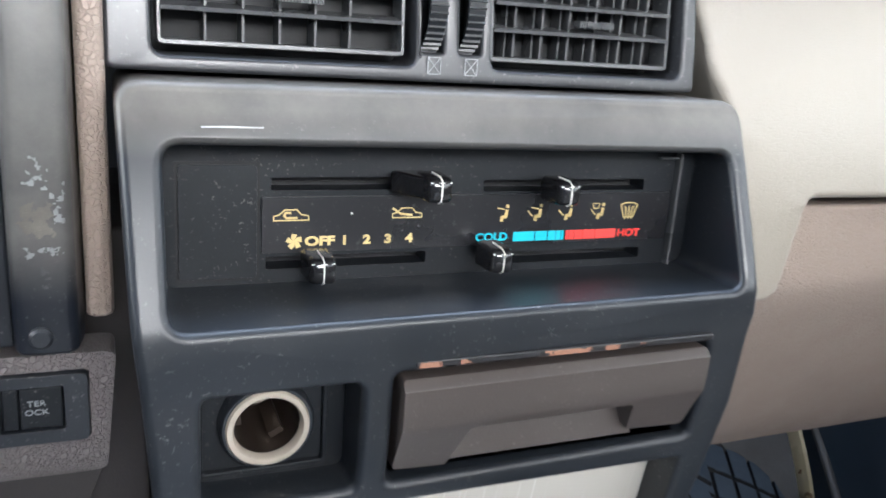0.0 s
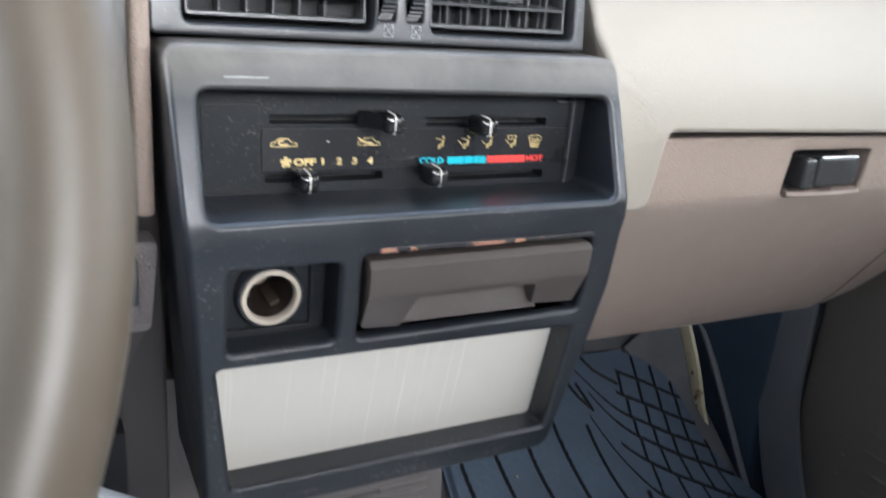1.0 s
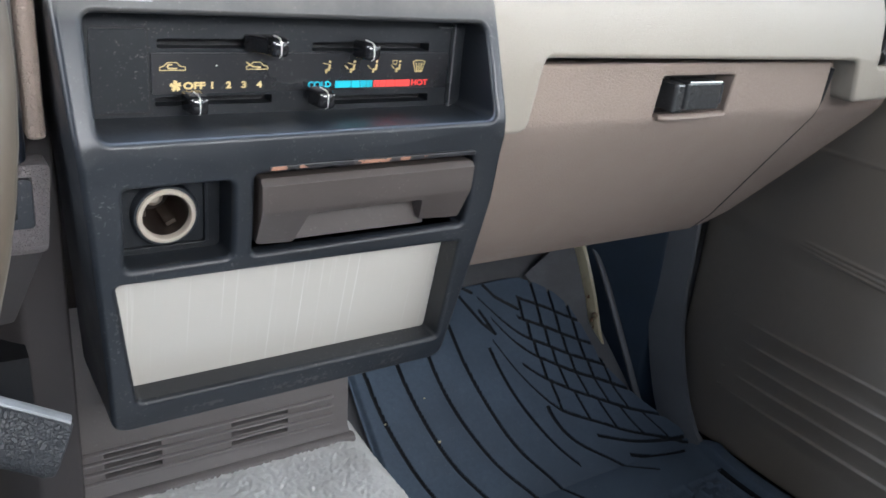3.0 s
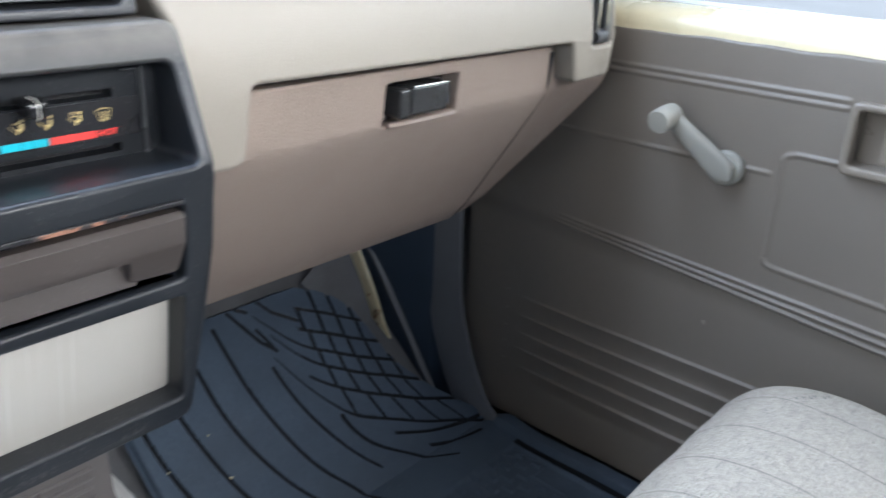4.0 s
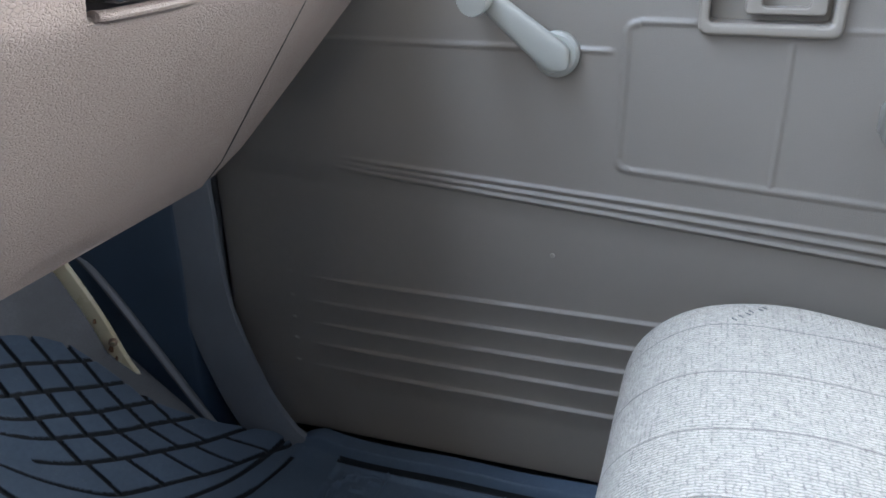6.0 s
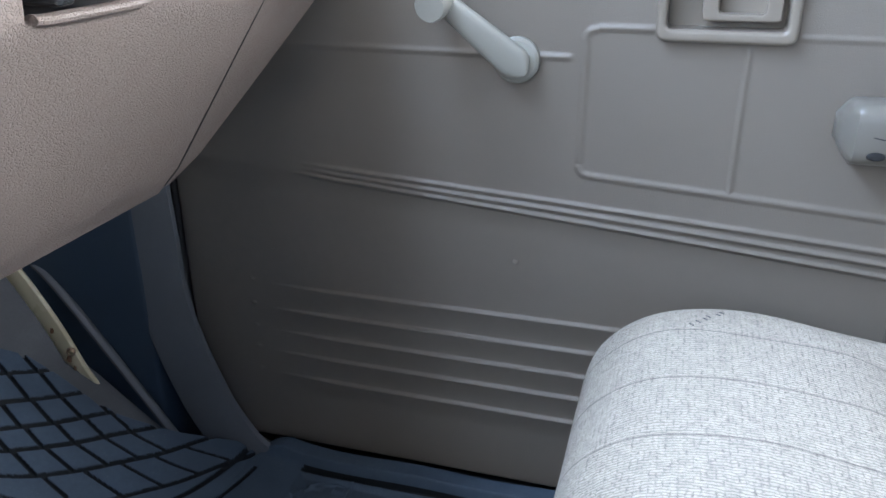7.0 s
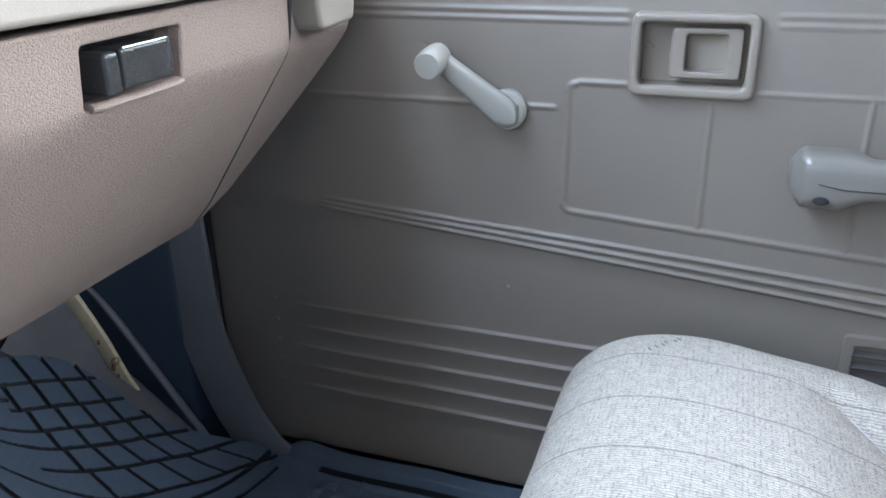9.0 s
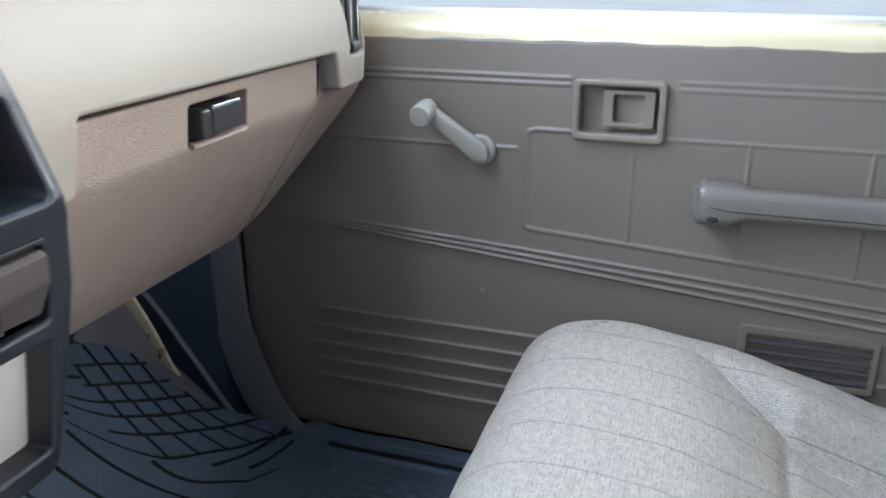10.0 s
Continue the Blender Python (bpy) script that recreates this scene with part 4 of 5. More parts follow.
# ---- seat ----
def seat():
    s = thing("seat", "light grey tweed bench seat with thin dark pinstripes", "seat", at=(0.33, -0.25, 0.02))
    inv = s.matrix_basis.inverted()
    left, right = 0.02, 0.668
    # outline from under the front edge, over the nose and back along the top
    prof = [(0.020, 0.03), (0.050, 0.09), (0.072, 0.16), (0.086, 0.22), (0.090, 0.264), (0.081, 0.303), (0.049, 0.334), (0.005, 0.346), (-0.06, 0.344), (-0.143, 0.331), (-0.222, 0.311), (-0.294, 0.289), (-0.42, 0.268), (-0.52, 0.262)]
    dense = smooth_path([(0, y, z) for y, z in prof], 10)
    run = [0.0]
    for a, b in zip(dense, dense[1:]):
        run.append(run[-1] + (b - a).length)
    run, PY, PZ = np.array(run), np.array([p.y for p in dense]), np.array([p.z for p in dense])
    def seam_x(Y):
        return np.interp(-Y, [0.06, 0.10, 0.13, 0.18, 0.20, 0.30, 0.50], [0.585, 0.568, 0.555, 0.528, 0.503, 0.497, 0.497])

    us = np.concatenate([np.linspace(0, 0.20, 60, endpoint=False), np.linspace(0.20, 1.0, 110)])

    def place(U, V):
        X = left + (right - left) * (1 - U)
        Y, Z = np.interp(V, run, PY), np.interp(V, run, PZ)
        edge = np.clip((X - 0.565) / (right - 0.565), 0, 1) + np.clip((0.10 - X) / 0.08, 0, 1)
        roll = 1 - np.sqrt(np.clip(1 - edge ** 2.2, 0, 1))
        Z = Z - 0.105 * roll * np.clip(V / 0.25, 0.15, 1)
        Y = Y - 0.045 * roll * (1 - step(V, 0.30, 0.42))
        # side bolster towards the rear, dip inside it
        seamd = X - seam_x(Y)
        Z = Z - 0.044 * step(-Y, 0.08, 0.24) * (1 - step(seamd, -0.005, np.interp(-Y, [0.08, 0.15, 0.22, 0.34], [0.016, 0.022, 0.036, 0.044]))) * (1 - 0.25 * step(seamd, -0.002, -0.20))
        Z = Z - 0.006 * ridge(seamd, 0.008) * step(-Y, 0.10, 0.17)
        cross = -Y - 0.192
        Z = Z - 0.006 * ridge(cross, 0.010) * (X < 0.500)
        Z = Z + 0.0010 * np.sin(X * 70) * np.sin(Y * 55)
        return X - s.location.x, Y - s.location.y, Z - s.location.z

    def uv(U, V):
        X, Y, Z = place(U, V)
        run_x = np.cumsum(np.hypot(np.diff(X, axis=0, prepend=X[:1]), np.diff(Z, axis=0, prepend=Z[:1])), axis=0)
        return right - run_x, V

    me = grid(us, np.linspace(0, float(run[-1]), 150), place, uv)
    me.materials.append(CLOTH)
    ys = np.linspace(-0.135, -0.42, 40)
    top = PY.argmax() + int(np.argmax(PZ[PY.argmax():]))
    px, py, pz = place(1 - (seam_x(ys) - left) / (right - left), np.interp(-ys, -PY[top:], run[top:]))
    part("seam", sweep([(x, y, z + 0.0004) for x, y, z in zip(px, py, pz)], 0.0011, 0.0011, sides=6), PIPING, s, "thin white seam piping")
    rng = random.Random(9)
    for k in range(6):
        u = k / 5
        bx, by = 0.563 + 0.026 * u, 0.014 - 0.021 * u + 0.003 * (rng.random() - 0.5)
        xs, ys = np.array([bx, bx + 0.0035]), np.array([by, by + 0.0030])
        tx, ty, tz = place(1 - (xs - left) / (right - left), np.interp(-ys, -PY[top - 10:], run[top - 10:]))
        part("loose_thread", sweep([(x, y, z + 0.0004) for x, y, z in zip(tx, ty, tz)], 0.0011, 0.0008, sides=6), STITCH, s)
    ob = new("cushion", me)
    ob.parent = s
    part("base", loft([[Vector(p) - s.location for p in ((x, -0.50, 0.02), (x, 0.015, 0.02), (x, 0.03, 0.10), (x, -0.02, 0.20), (x, -0.50, 0.20))] for x in (0.06, 0.62)]), SHELL, s, "dark seat base")
    bk = loft([[Vector((x, y, z)) - s.location for y, z in ((-0.50, 0.20), (-0.53, 0.30), (-0.60, 0.86), (-0.64, 0.92), (-0.70, 0.90), (-0.66, 0.20))] for x in (0.03, 0.06, 0.60, 0.64)])
    part("backrest", bk, CLOTH, s, bevel=0.03, segments=4, angle=20)
    return s


seat()

# ---- passenger dashboard ----
PAD_Y = lines([(0.560, 0.312), (0.625, 0.3065), (0.660, 0.311), (0.700, 0.326), (0.740, 0.352), (0.790, 0.410)])


def dash_pad():
    d = thing("dash_pad", "tan padded vinyl dashboard with side air vent, sunlit", "dashboard", kind="structure", at=(0.43, 0.33, 0.57))
    inv = d.matrix_basis.inverted()

    def shift(bm):
        bmesh.ops.transform(bm, matrix=inv, verts=bm.verts)
        return bm

    out = rounded([(0.1450, 0.5705), (0.191, 0.5705), (0.196, 0.627), (0.592, 0.623), (0.606, 0.580), (0.716, 0.583), (0.716, 0.790), (0.134, 0.790), (0.134, 0.690), (0.1450, 0.670)],
                  [0.006, 0.012, 0.007, 0.007, 0.007, 0.030, 0.03, 0.01, 0.01, 0.01], 6)
    part("pad", shift(plate(out, [rect(0.630, 0.676, 0.6165, 0.716, 0.005, 4)],
         lambda x, z: PAD_Y(x, z) + 0.045 * max(0, (x - 0.655) / 0.06) ** 2.4 * (x > 0.655), cuts=[0.60, 0.615, 0.625, 0.64, 0.655, 0.67, 0.685, 0.70, 0.72, 0.74, 0.765],
         xcuts=[0.66, 0.67, 0.68, 0.69, 0.70, 0.708], back=0.07, depths=(0.02,), edge=0.0045)), TAN, d, weighted=True)
    # side vent
    v = part("side_vent", shift(box(0.628, 0.678, 0.345, 0.350, 0.612, 0.720)), BLACK_DEEP, d)
    for x in (0.637, 0.645, 0.653, 0.662):
        part("vane", shift(box(x, x + 0.0016, 0.318, 0.338, 0.632, 0.716)), GREY_SLAT, v)
    for x in (0.641, 0.659):
        part("louvre", shift(box(x, x + 0.003, 0.311, 0.316, 0.629, 0.716)), CHROME, v, "bright vent trim line")
    part("frame", shift(plate(rect(0.6295, 0.6755, 0.617, 0.7155, 0.004), [rect(0.636, 0.670, 0.631, 0.712, 0.003)], lambda x, z: 0.316, back=0.01, depths=(0.012,))), GREY_SLAT, v)
    part("wheel", shift(lathe([(0.006, -0.010), (0.007, -0.009), (0.007, 0.009), (0.006, 0.010)], Matrix.Translation((0.652, 0.315, 0.6245)) @ pose(0, 0, 0, 0, 0, 90), 28)), GREY_SLAT, v, "ribbed vent wheel")
    return d


dash_pad()


def lower_dash():
    d = thing("lower_dash", "taupe lower dashboard panel behind the glovebox", "dashboard", kind="structure", at=(0.45, 0.4, 0.45))
    inv = d.matrix_basis.inverted()

    def shift(bm):
        bmesh.ops.transform(bm, matrix=inv, verts=bm.verts)
        return bm

    face = lines([(0.393, 0.462), (0.42, 0.437), (0.545, 0.3525), (0.558, 0.3435), (0.563, 0.3405), (0.568, 0.3380), (0.576, 0.3358), (0.640, 0.3330)])
    out = rounded([(0.5905, 0.394), (0.612, 0.394), (0.668, 0.480), (0.716, 0.560), (0.718, 0.640), (0.5905, 0.640)], [0.003, 0.012, 0.03, 0.03, 0.01, 0.003], 5)
    part("side_panel", shift(plate(out, [], face, cuts=[0.42, 0.45, 0.48, 0.51, 0.545, 0.558, 0.563, 0.568, 0.576], back=0.10, edge=0.003, steps=4)), LID, d, weighted=True)
    part("inner_panel", shift(loft([[(x, y, z) for y, z in ((0.352, 0.640), (0.352, 0.56), (0.462, 0.402), (0.62, 0.395), (0.62, 0.64))] for x in (0.14, 0.588)])), BROWN, d)
    part("post", shift(loft([[(x, y, z) for y, z in ((0.326, 0.60), (0.326, 0.568), (0.345, 0.54), (0.455, 0.40), (0.50, 0.40), (0.5, 0.60))] for x in (0.143, 0.170)])), LID, d, bevel=0.003)
    return d


lower_dash()


def glovebox():
    g = thing("glovebox", "taupe grained vinyl glovebox lid, closed, with black latch", "glovebox", at=(0.38, 0.33, 0.45))
    inv = g.matrix_basis.inverted()

    def shift(bm):
        bmesh.ops.transform(bm, matrix=inv, verts=bm.verts)
        return bm

    lid_y = lines([(0.396, 0.452), (0.42, 0.430), (0.545, 0.3455), (0.558, 0.3365), (0.563, 0.3335), (0.568, 0.3310), (0.572, 0.3295), (0.576, 0.3288), (0.621, 0.3235)])
    out = rounded([(0.1735, 0.396), (0.582, 0.396), (0.584, 0.57), (0.577, 0.6195), (0.194, 0.6195), (0.193, 0.57), (0.1735, 0.565)], [0.004, 0.004, 0.01, 0.006, 0.004, 0.005, 0.004], 4)
    lid = part("lid", shift(plate(out, [rect(0.342, 0.4345, 0.5715, 0.6085, 0.003, 4)], lid_y,
               cuts=[0.405, 0.42, 0.45, 0.48, 0.51, 0.545, 0.552, 0.558, 0.563, 0.568, 0.572, 0.576, 0.59], back=0.020, depths=(0.022,), edge=0.0025, steps=4)), LID, g, weighted=True)
    # black strip added in the gap to stand in for its shadow
    part("gap_shade", shift(sweep([(0.5872, lid_y(0, z) + 0.0045, z) for z in np.linspace(0.402, 0.612, 14)], 0.0050, 0.0050)), SEAL, g, "thin black strip for the shadow gap beside the lid")
    part("pocket", shift(box(0.340, 0.4365, 0.347, 0.351, 0.569, 0.611)), BROWN, lid)
    part("lip", shift(sweep([(0.3465, 0.3310, 0.5720), (0.352, 0.3295, 0.5715), (0.39, 0.329, 0.5713), (0.425, 0.3295, 0.5715), (0.4305, 0.3310, 0.5720)], 0.011, 0.006)), LID, lid, "pale worn lower lip")
    latch = part("latch", shift(box(0.3690, 0.4145, 0.3205, 0.346, 0.5785, 0.6035)), SATIN, g, "satin black glovebox latch", bevel=0.003, segments=3)
    part("thumb_block", shift(box(0.3535, 0.3665, 0.3195, 0.346, 0.5770, 0.6030)), SATIN, latch, bevel=0.0035, segments=3)
    part("top_edge", shift(sweep([(0.371, 0.3215, 0.6033), (0.413, 0.3215, 0.6033)], 0.0022, 0.0016)), CHROME, latch)
    part("bracket", shift(box(0.4155, 0.4205, 0.324, 0.346, 0.582, 0.602)), BLACK, latch, bevel=0.001)
    return g


glovebox()

# ---- centre console fascia ----
FASCIA_Y = lines([(0.392, 0.309), (0.404, 0.3040), (0.490, 0.2840), (0.535, 0.2750), (0.569, 0.2735), (0.581, 0.2715), (0.5925, 0.2725), (0.645, 0.2930), (0.656, 0.2975), (0.6655, 0.3020), (0.675, 0.3095)])


def fascia_y(x, z):
    return FASCIA_Y(x, z) + 0.02 * (x - 0.009)


def fascia():
    c = thing("centre_console", "worn black plastic centre console fascia with heater controls", "console", at=(0.009, 0.33, 0.40))
    inv = c.matrix_basis.inverted()

    def shift(bm):
        bmesh.ops.transform(bm, matrix=inv, verts=bm.verts)
        return bm

    out = rounded([(-0.1145, 0.396), (0.1300, 0.396), (0.1415, 0.570), (0.1425, 0.595), (0.1430, 0.6745), (-0.1325, 0.6745), (-0.1300, 0.595), (-0.1275, 0.570)], [0.012, 0.012, 0.01, 0.01, 0.010, 0.010, 0.01, 0.01], 6)
    holes = [rounded([(-0.1175, 0.5925), (0.1328, 0.5925), (0.1328, 0.6510), (-0.1175, 0.6532)], 0.007, 6),
             rect(-0.1075, -0.0480, 0.5185, 0.5665, 0.004), rect(-0.0350, 0.1185, 0.5180, 0.5690, 0.004), rounded([(-0.1000, 0.4190), (0.1218, 0.4170), (0.1190, 0.5045), (-0.1125, 0.5095)], 0.004)]
    bm = plate(out, holes, fascia_y, cuts=[0.404, 0.43, 0.46, 0.490, 0.535, 0.55, 0.581, 0.61, 0.63, 0.645, 0.6655], xcuts=[0.0, 0.06],
               back=0.085, depths=(0.058, 0.020, 0.040, 0.022), edge=0.0037)
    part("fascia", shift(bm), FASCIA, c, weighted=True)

    # heater control panel
    HY = 0.3225
    slots = [(-0.0745, 0.001, 0.634), (0.0195, 0.1045, 0.6325), (-0.0765, -0.0065, 0.601), (0.0225, 0.1065, 0.5985)]
    panel = part("heater_panel", shift(plate(rect(-0.128, 0.1545, 0.580, 0.660, 0.002), [rect(a, b, z - 0.0026, z + 0.0026, 0.0008, 2) for a, b, z in slots],
                 lambda x, z: HY, back=0.012, depths=(0.012,) * 4)), BLACK_FINE, c, bevel=0.0005, segments=2)
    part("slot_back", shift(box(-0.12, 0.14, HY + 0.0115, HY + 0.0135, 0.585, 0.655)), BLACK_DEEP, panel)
    part("blanking_cap", shift(plate(rect(-0.1105, -0.0803, 0.5955, 0.642, 0.002, 4), [], lambda x, z: HY - 0.0012, back=0.004)), BLACK_FINE, panel, "blank square switch cover", bevel=0.0007)
    part("cap_groove", shift(box(-0.1117, -0.0791, HY - 0.0002, HY + 0.001, 0.5943, 0.6432)), BLACK_DEEP, panel)
    part("label_plate", shift(plate(rect(-0.0785, 0.1200, 0.6055, 0.6288, 0.001, 3), [], lambda x, z: HY - 0.0012, back=0.003)), LABEL, panel, "black printed label plate", bevel=0.0003)
    part("side_rib", shift(box(0.1215, 0.1229, HY - 0.004, HY + 0.002, 0.583, 0.648)), GREY_SLAT, panel, bevel=0.0004)
    part("lower_edge", shift(sweep([(-0.1165, HY - 0.0010, 0.5905), (0.1265, HY - 0.0010, 0.5885)], 0.0016, 0.0012)), BLACK_DEEP, panel)
    part("clip_slot", shift(box(-0.088, -0.074, HY - 0.0006, HY + 0.001, 0.6480, 0.6488)), BLACK_DEEP, panel)
    part("clip", shift(box(0.1110, 0.1212, HY - 0.0030, HY + 0.001, 0.6452, 0.6460)), GREY_SLAT, panel)
    LY = HY - 0.0015
    part("word_off", shift(lettering("OFF", -0.0545, LY, 0.6100, 0.0053, 1.36, 0.00022)), GOLD, panel)
    for ch, x in (("1", -0.0440), ("2", -0.0342), ("3", -0.0248), ("4", -0.0152)):
        part("number", shift(lettering(ch, x, LY, 0.6100, 0.0053, 1.25, 0.00022)), GOLD, panel)
    part("word_cold", shift(lettering("COLD", 0.0245, LY, 0.6091, 0.0050, 1.16, 0.00016)), TEAL, panel)
    part("word_hot", shift(lettering("HOT", 0.0980, LY, 0.6090, 0.0050, 1.2, 0.00016)), RED, panel)
    for a, b, m in ((0.0354, 0.0464, TEAL), (0.0469, 0.0530, TEAL), (0.0535, 0.0575, TEAL), (0.0579, 0.0604, TEAL), (0.0608, 0.0620, TEAL),
                    (0.0632, 0.0645, RED), (0.0650, 0.0675, RED), (0.0680, 0.0722, RED), (0.0727, 0.0790, RED), (0.0795, 0.0905, RED)):
        part("colour_bar", shift(box(a, b, LY, LY + 0.0004, 0.6068, 0.6112)), m, panel)
    part("fan_sign", shift(fan_sign(-0.0652, LY, 0.6102)), GOLD, panel)
    for x, kind in ((-0.0665, 0), (-0.0165, 1)):
        part("car_sign", shift(car_sign(x, LY, 0.6212, kind)), GOLD, panel)
    part("dot", shift(lathe([(0.0005, 0), (0.0005, 0.0003)], Matrix.Translation((-0.0412, LY, 0.6216)), 10)), WHITE, panel)
    for x, kind in ((0.0298, 0), (0.0470, 1), (0.0632, 2), (0.0806, 3)):
        part("airflow_sign", shift(airflow_sign(x, LY, 0.6203, kind)), GOLD, panel)
    part("demist_sign", shift(demist_sign(0.0968, LY, 0.6203, 1.0)), GOLD, panel)

    for x, z in ((-0.0105, 0.6352), (0.0500, 0.6330), (-0.0580, 0.6032), (0.0202, 0.6040)):
        k = part("slider_knob", shift(loft([rect3(x + dx, z + dz, w, h, 0.0022, y) for y, w, h, dx, dz in
                 ((HY - 0.0005, 0.0050, 0.0046, 0, 0), (HY - 0.006, 0.0056, 0.0050, 0, 0), (HY - 0.0075, 0.0116, 0.0112, 0, 0), (HY - 0.020, 0.0108, 0.0106, 0, 0), (HY - 0.0228, 0.0098, 0.0096, 0, 0), (HY - 0.0242, 0.0072, 0.0070, 0, 0))])), GLOSS, c, "glossy black slider knob with white index line", angle=50)
        if z > 0.635:
            part("stem", shift(loft([[(x + u, HY - 0.002, z - 0.005), (x + u, HY - 0.002, z + 0.005), (x + v, HY - 0.019, z + 0.0046), (x + v, HY - 0.019, z - 0.0046)] for u, v in ((-0.0150, -0.0045), (0.0, 0.0))])), GLOSS, k, bevel=0.0012)
        part("index_line", shift(sweep([(x, HY - 0.012, z + 0.0056), (x, HY - 0.0212, z + 0.0054), (x, HY - 0.0238, z + 0.0040), (x, HY - 0.0244, z), (x, HY - 0.0238, z - 0.0040), (x, HY - 0.0212, z - 0.0054)], 0.0010, 0.0006, up=(1, 0, 0), sides=6)), WHITE, k)
        part("cross_line", shift(sweep([(x - 0.0046, HY - 0.0232, z + 0.0034), (x, HY - 0.0243, z + 0.0035), (x + 0.0046, HY - 0.0232, z + 0.0034)], 0.0004, 0.0004, sides=6)), WHITE, k)

    # power socket in its square recess
    ring_hole = [(-0.0803 + 0.0170 * math.cos(k * math.tau / 40), 0.5432 + 0.0170 * math.sin(k * math.tau / 40)) for k in range(40)]
    rec = part("socket_recess", shift(plate(rect(-0.110, -0.045, 0.513, 0.571, 0.001, 2), [ring_hole], lambda x, z: 0.2985, back=0.003, depths=(0.004,))), BLACK_FINE, c)
    part("inset_frame", shift(plate(rect(-0.1070, -0.0555, 0.5215, 0.5660, 0.002), [rect(-0.1050, -0.0575, 0.5235, 0.5640, 0.002)], lambda x, z: 0.2955, back=0.004, depths=(0.004,))), BLACK_FINE, rec, bevel=0.0006)
    place = Matrix.Translation((-0.0803, 0.2985, 0.5432)) @ pose(0, 0, 0, 4, 0, 0) @ Matrix.Diagonal((1.05, 1, 1.05, 1))
    sock = part("power_socket", shift(lathe([(0.0178, 0.001), (0.0178, -0.005), (0.0168, -0.0065), (0.0155, -0.0065), (0.0155, 0.002)], place, 48)), BLACK, c, "black power socket with worn pale metal ring")
    part("ring", shift(lathe([(0.0158, -0.003), (0.0158, -0.0072), (0.0152, -0.0080), (0.0134, -0.0080), (0.0128, -0.0072), (0.0124, -0.004)], place, 48)), STEEL, sock, "worn steel rim")
    part("barrel", shift(lathe([(0.0121, -0.004), (0.0118, 0.030), (0.0115, 0.032), (0.001, 0.033)], place, 40)), BARREL, sock)
    part("contact", shift(lathe([(0.0052, 0.032), (0.0052, 0.022), (0.003, 0.020), (0.001, 0.020)], place, 16)), STEEL, sock)
    for a in (25, 150, 265):
        part("spring_clip", shift(transform_of(box(-0.0028, 0.0028, 0.004, 0.026, 0.0086, 0.0112), place @ pose(0, 0, 0, 0, a, 0))), BARREL, sock)

    # ashtray drawer
    face = lambda x, z: float(np.interp(z, [0.517, 0.545, 0.5475, 0.563, 0.567], [0.2835, 0.2700, 0.2690, 0.2690, 0.2735])) + 0.02 * x
    out = rounded([(-0.0325, 0.5665), (-0.0325, 0.5235), (-0.0080, 0.5215), (-0.0015, 0.5430), (0.0780, 0.5430), (0.0815, 0.5265), (0.1140, 0.5240), (0.1162, 0.5665)], [0.002, 0.003, 0.002, 0.002, 0.002, 0.002, 0.003, 0.002], 3)
    tray = part("ashtray", shift(plate(out, [], face, cuts=[0.53, 0.5375, 0.545, 0.5475, 0.555, 0.563], xcuts=[0.04], back=0.022)), ASHTRAY, c, "dark taupe ashtray drawer front", bevel=0.0014, segments=3)
    part("finger_recess", shift(loft([[(x, y, z) for y, z in ((0.2840, 0.5220), (0.2900, 0.5470), (0.2930, 0.5470), (0.2870, 0.5220))] for x in (-0.009, 0.087)])), ASHTRAY, tray, bevel=0.0006)
    part("drawer_floor", shift(box(-0.034, 0.120, 0.288, 0.322, 0.514, 0.518)), BLACK, tray)
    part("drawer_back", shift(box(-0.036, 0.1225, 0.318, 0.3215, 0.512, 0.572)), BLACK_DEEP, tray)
    part("worn_strip", shift(box(-0.0275, 0.1165, 0.2718, 0.280, 0.5706, 0.5740)), STRIP, c, "black trim strip with bare copper patches", bevel=0.001)
    for x0, x1, seed, share in ((-0.0270, -0.0160, 1, 0.95), (-0.0095, -0.0010, 2, 0.72), (0.0270, 0.0550, 3, 0.90), (0.0575, 0.0670, 4, 0.80), (0.0750, 0.0800, 5, 0.60)):
        part("bare_patch", shift(flakes(x0, x1, 0.5708, 0.5738, lambda x, z: 0.2717, seed, share, 0.0004, 420.0)), COPPER, c)
    top_skin = lambda x, z: fascia_y(x, z) - 0.0001
    part("scuff", shift(sweep([(x, fascia_y(x, 0.6598) + 0.0001, 0.6596 + 0.0001 * math.sin(x * 310)) for x in np.linspace(-0.104, -0.082, 12)], 0.0006, 0.0012, sides=6)), WORN_LIT, c, "pale scuff on the upper lip")
    for x0, x1, z0, z1, seed, share in ((-0.075, -0.040, 0.4010, 0.4080, 9, 0.50), (-0.020, 0.045, 0.4010, 0.4085, 10, 0.52), (0.060, 0.100, 0.4010, 0.4080, 12, 0.46), (-0.1165, -0.110, 0.455, 0.50, 13, 0.36)):
        part("scuff", shift(flakes(x0, x1, z0, z1, top_skin, seed, share, 0.0007, 300.0)), SMUDGE, c)

    # blanking sheet where the radio was
    sheet_y = lambda x, z: FASCIA_Y(x, z) + 0.0215 + 0.02 * (x - 0.009)
    part("blanking_sheet", shift(plate([(-0.1070, 0.408), (0.1250, 0.408), (0.1290, 0.5155), (-0.1170, 0.5155)], [], sheet_y, cuts=[0.44, 0.47, 0.50], back=0.002)), SHEET, c, "pale scratched sheet filling the radio slot")
    return c


def transform_of(bm, m):
    bmesh.ops.transform(bm, matrix=m, verts=bm.verts)
    return bm


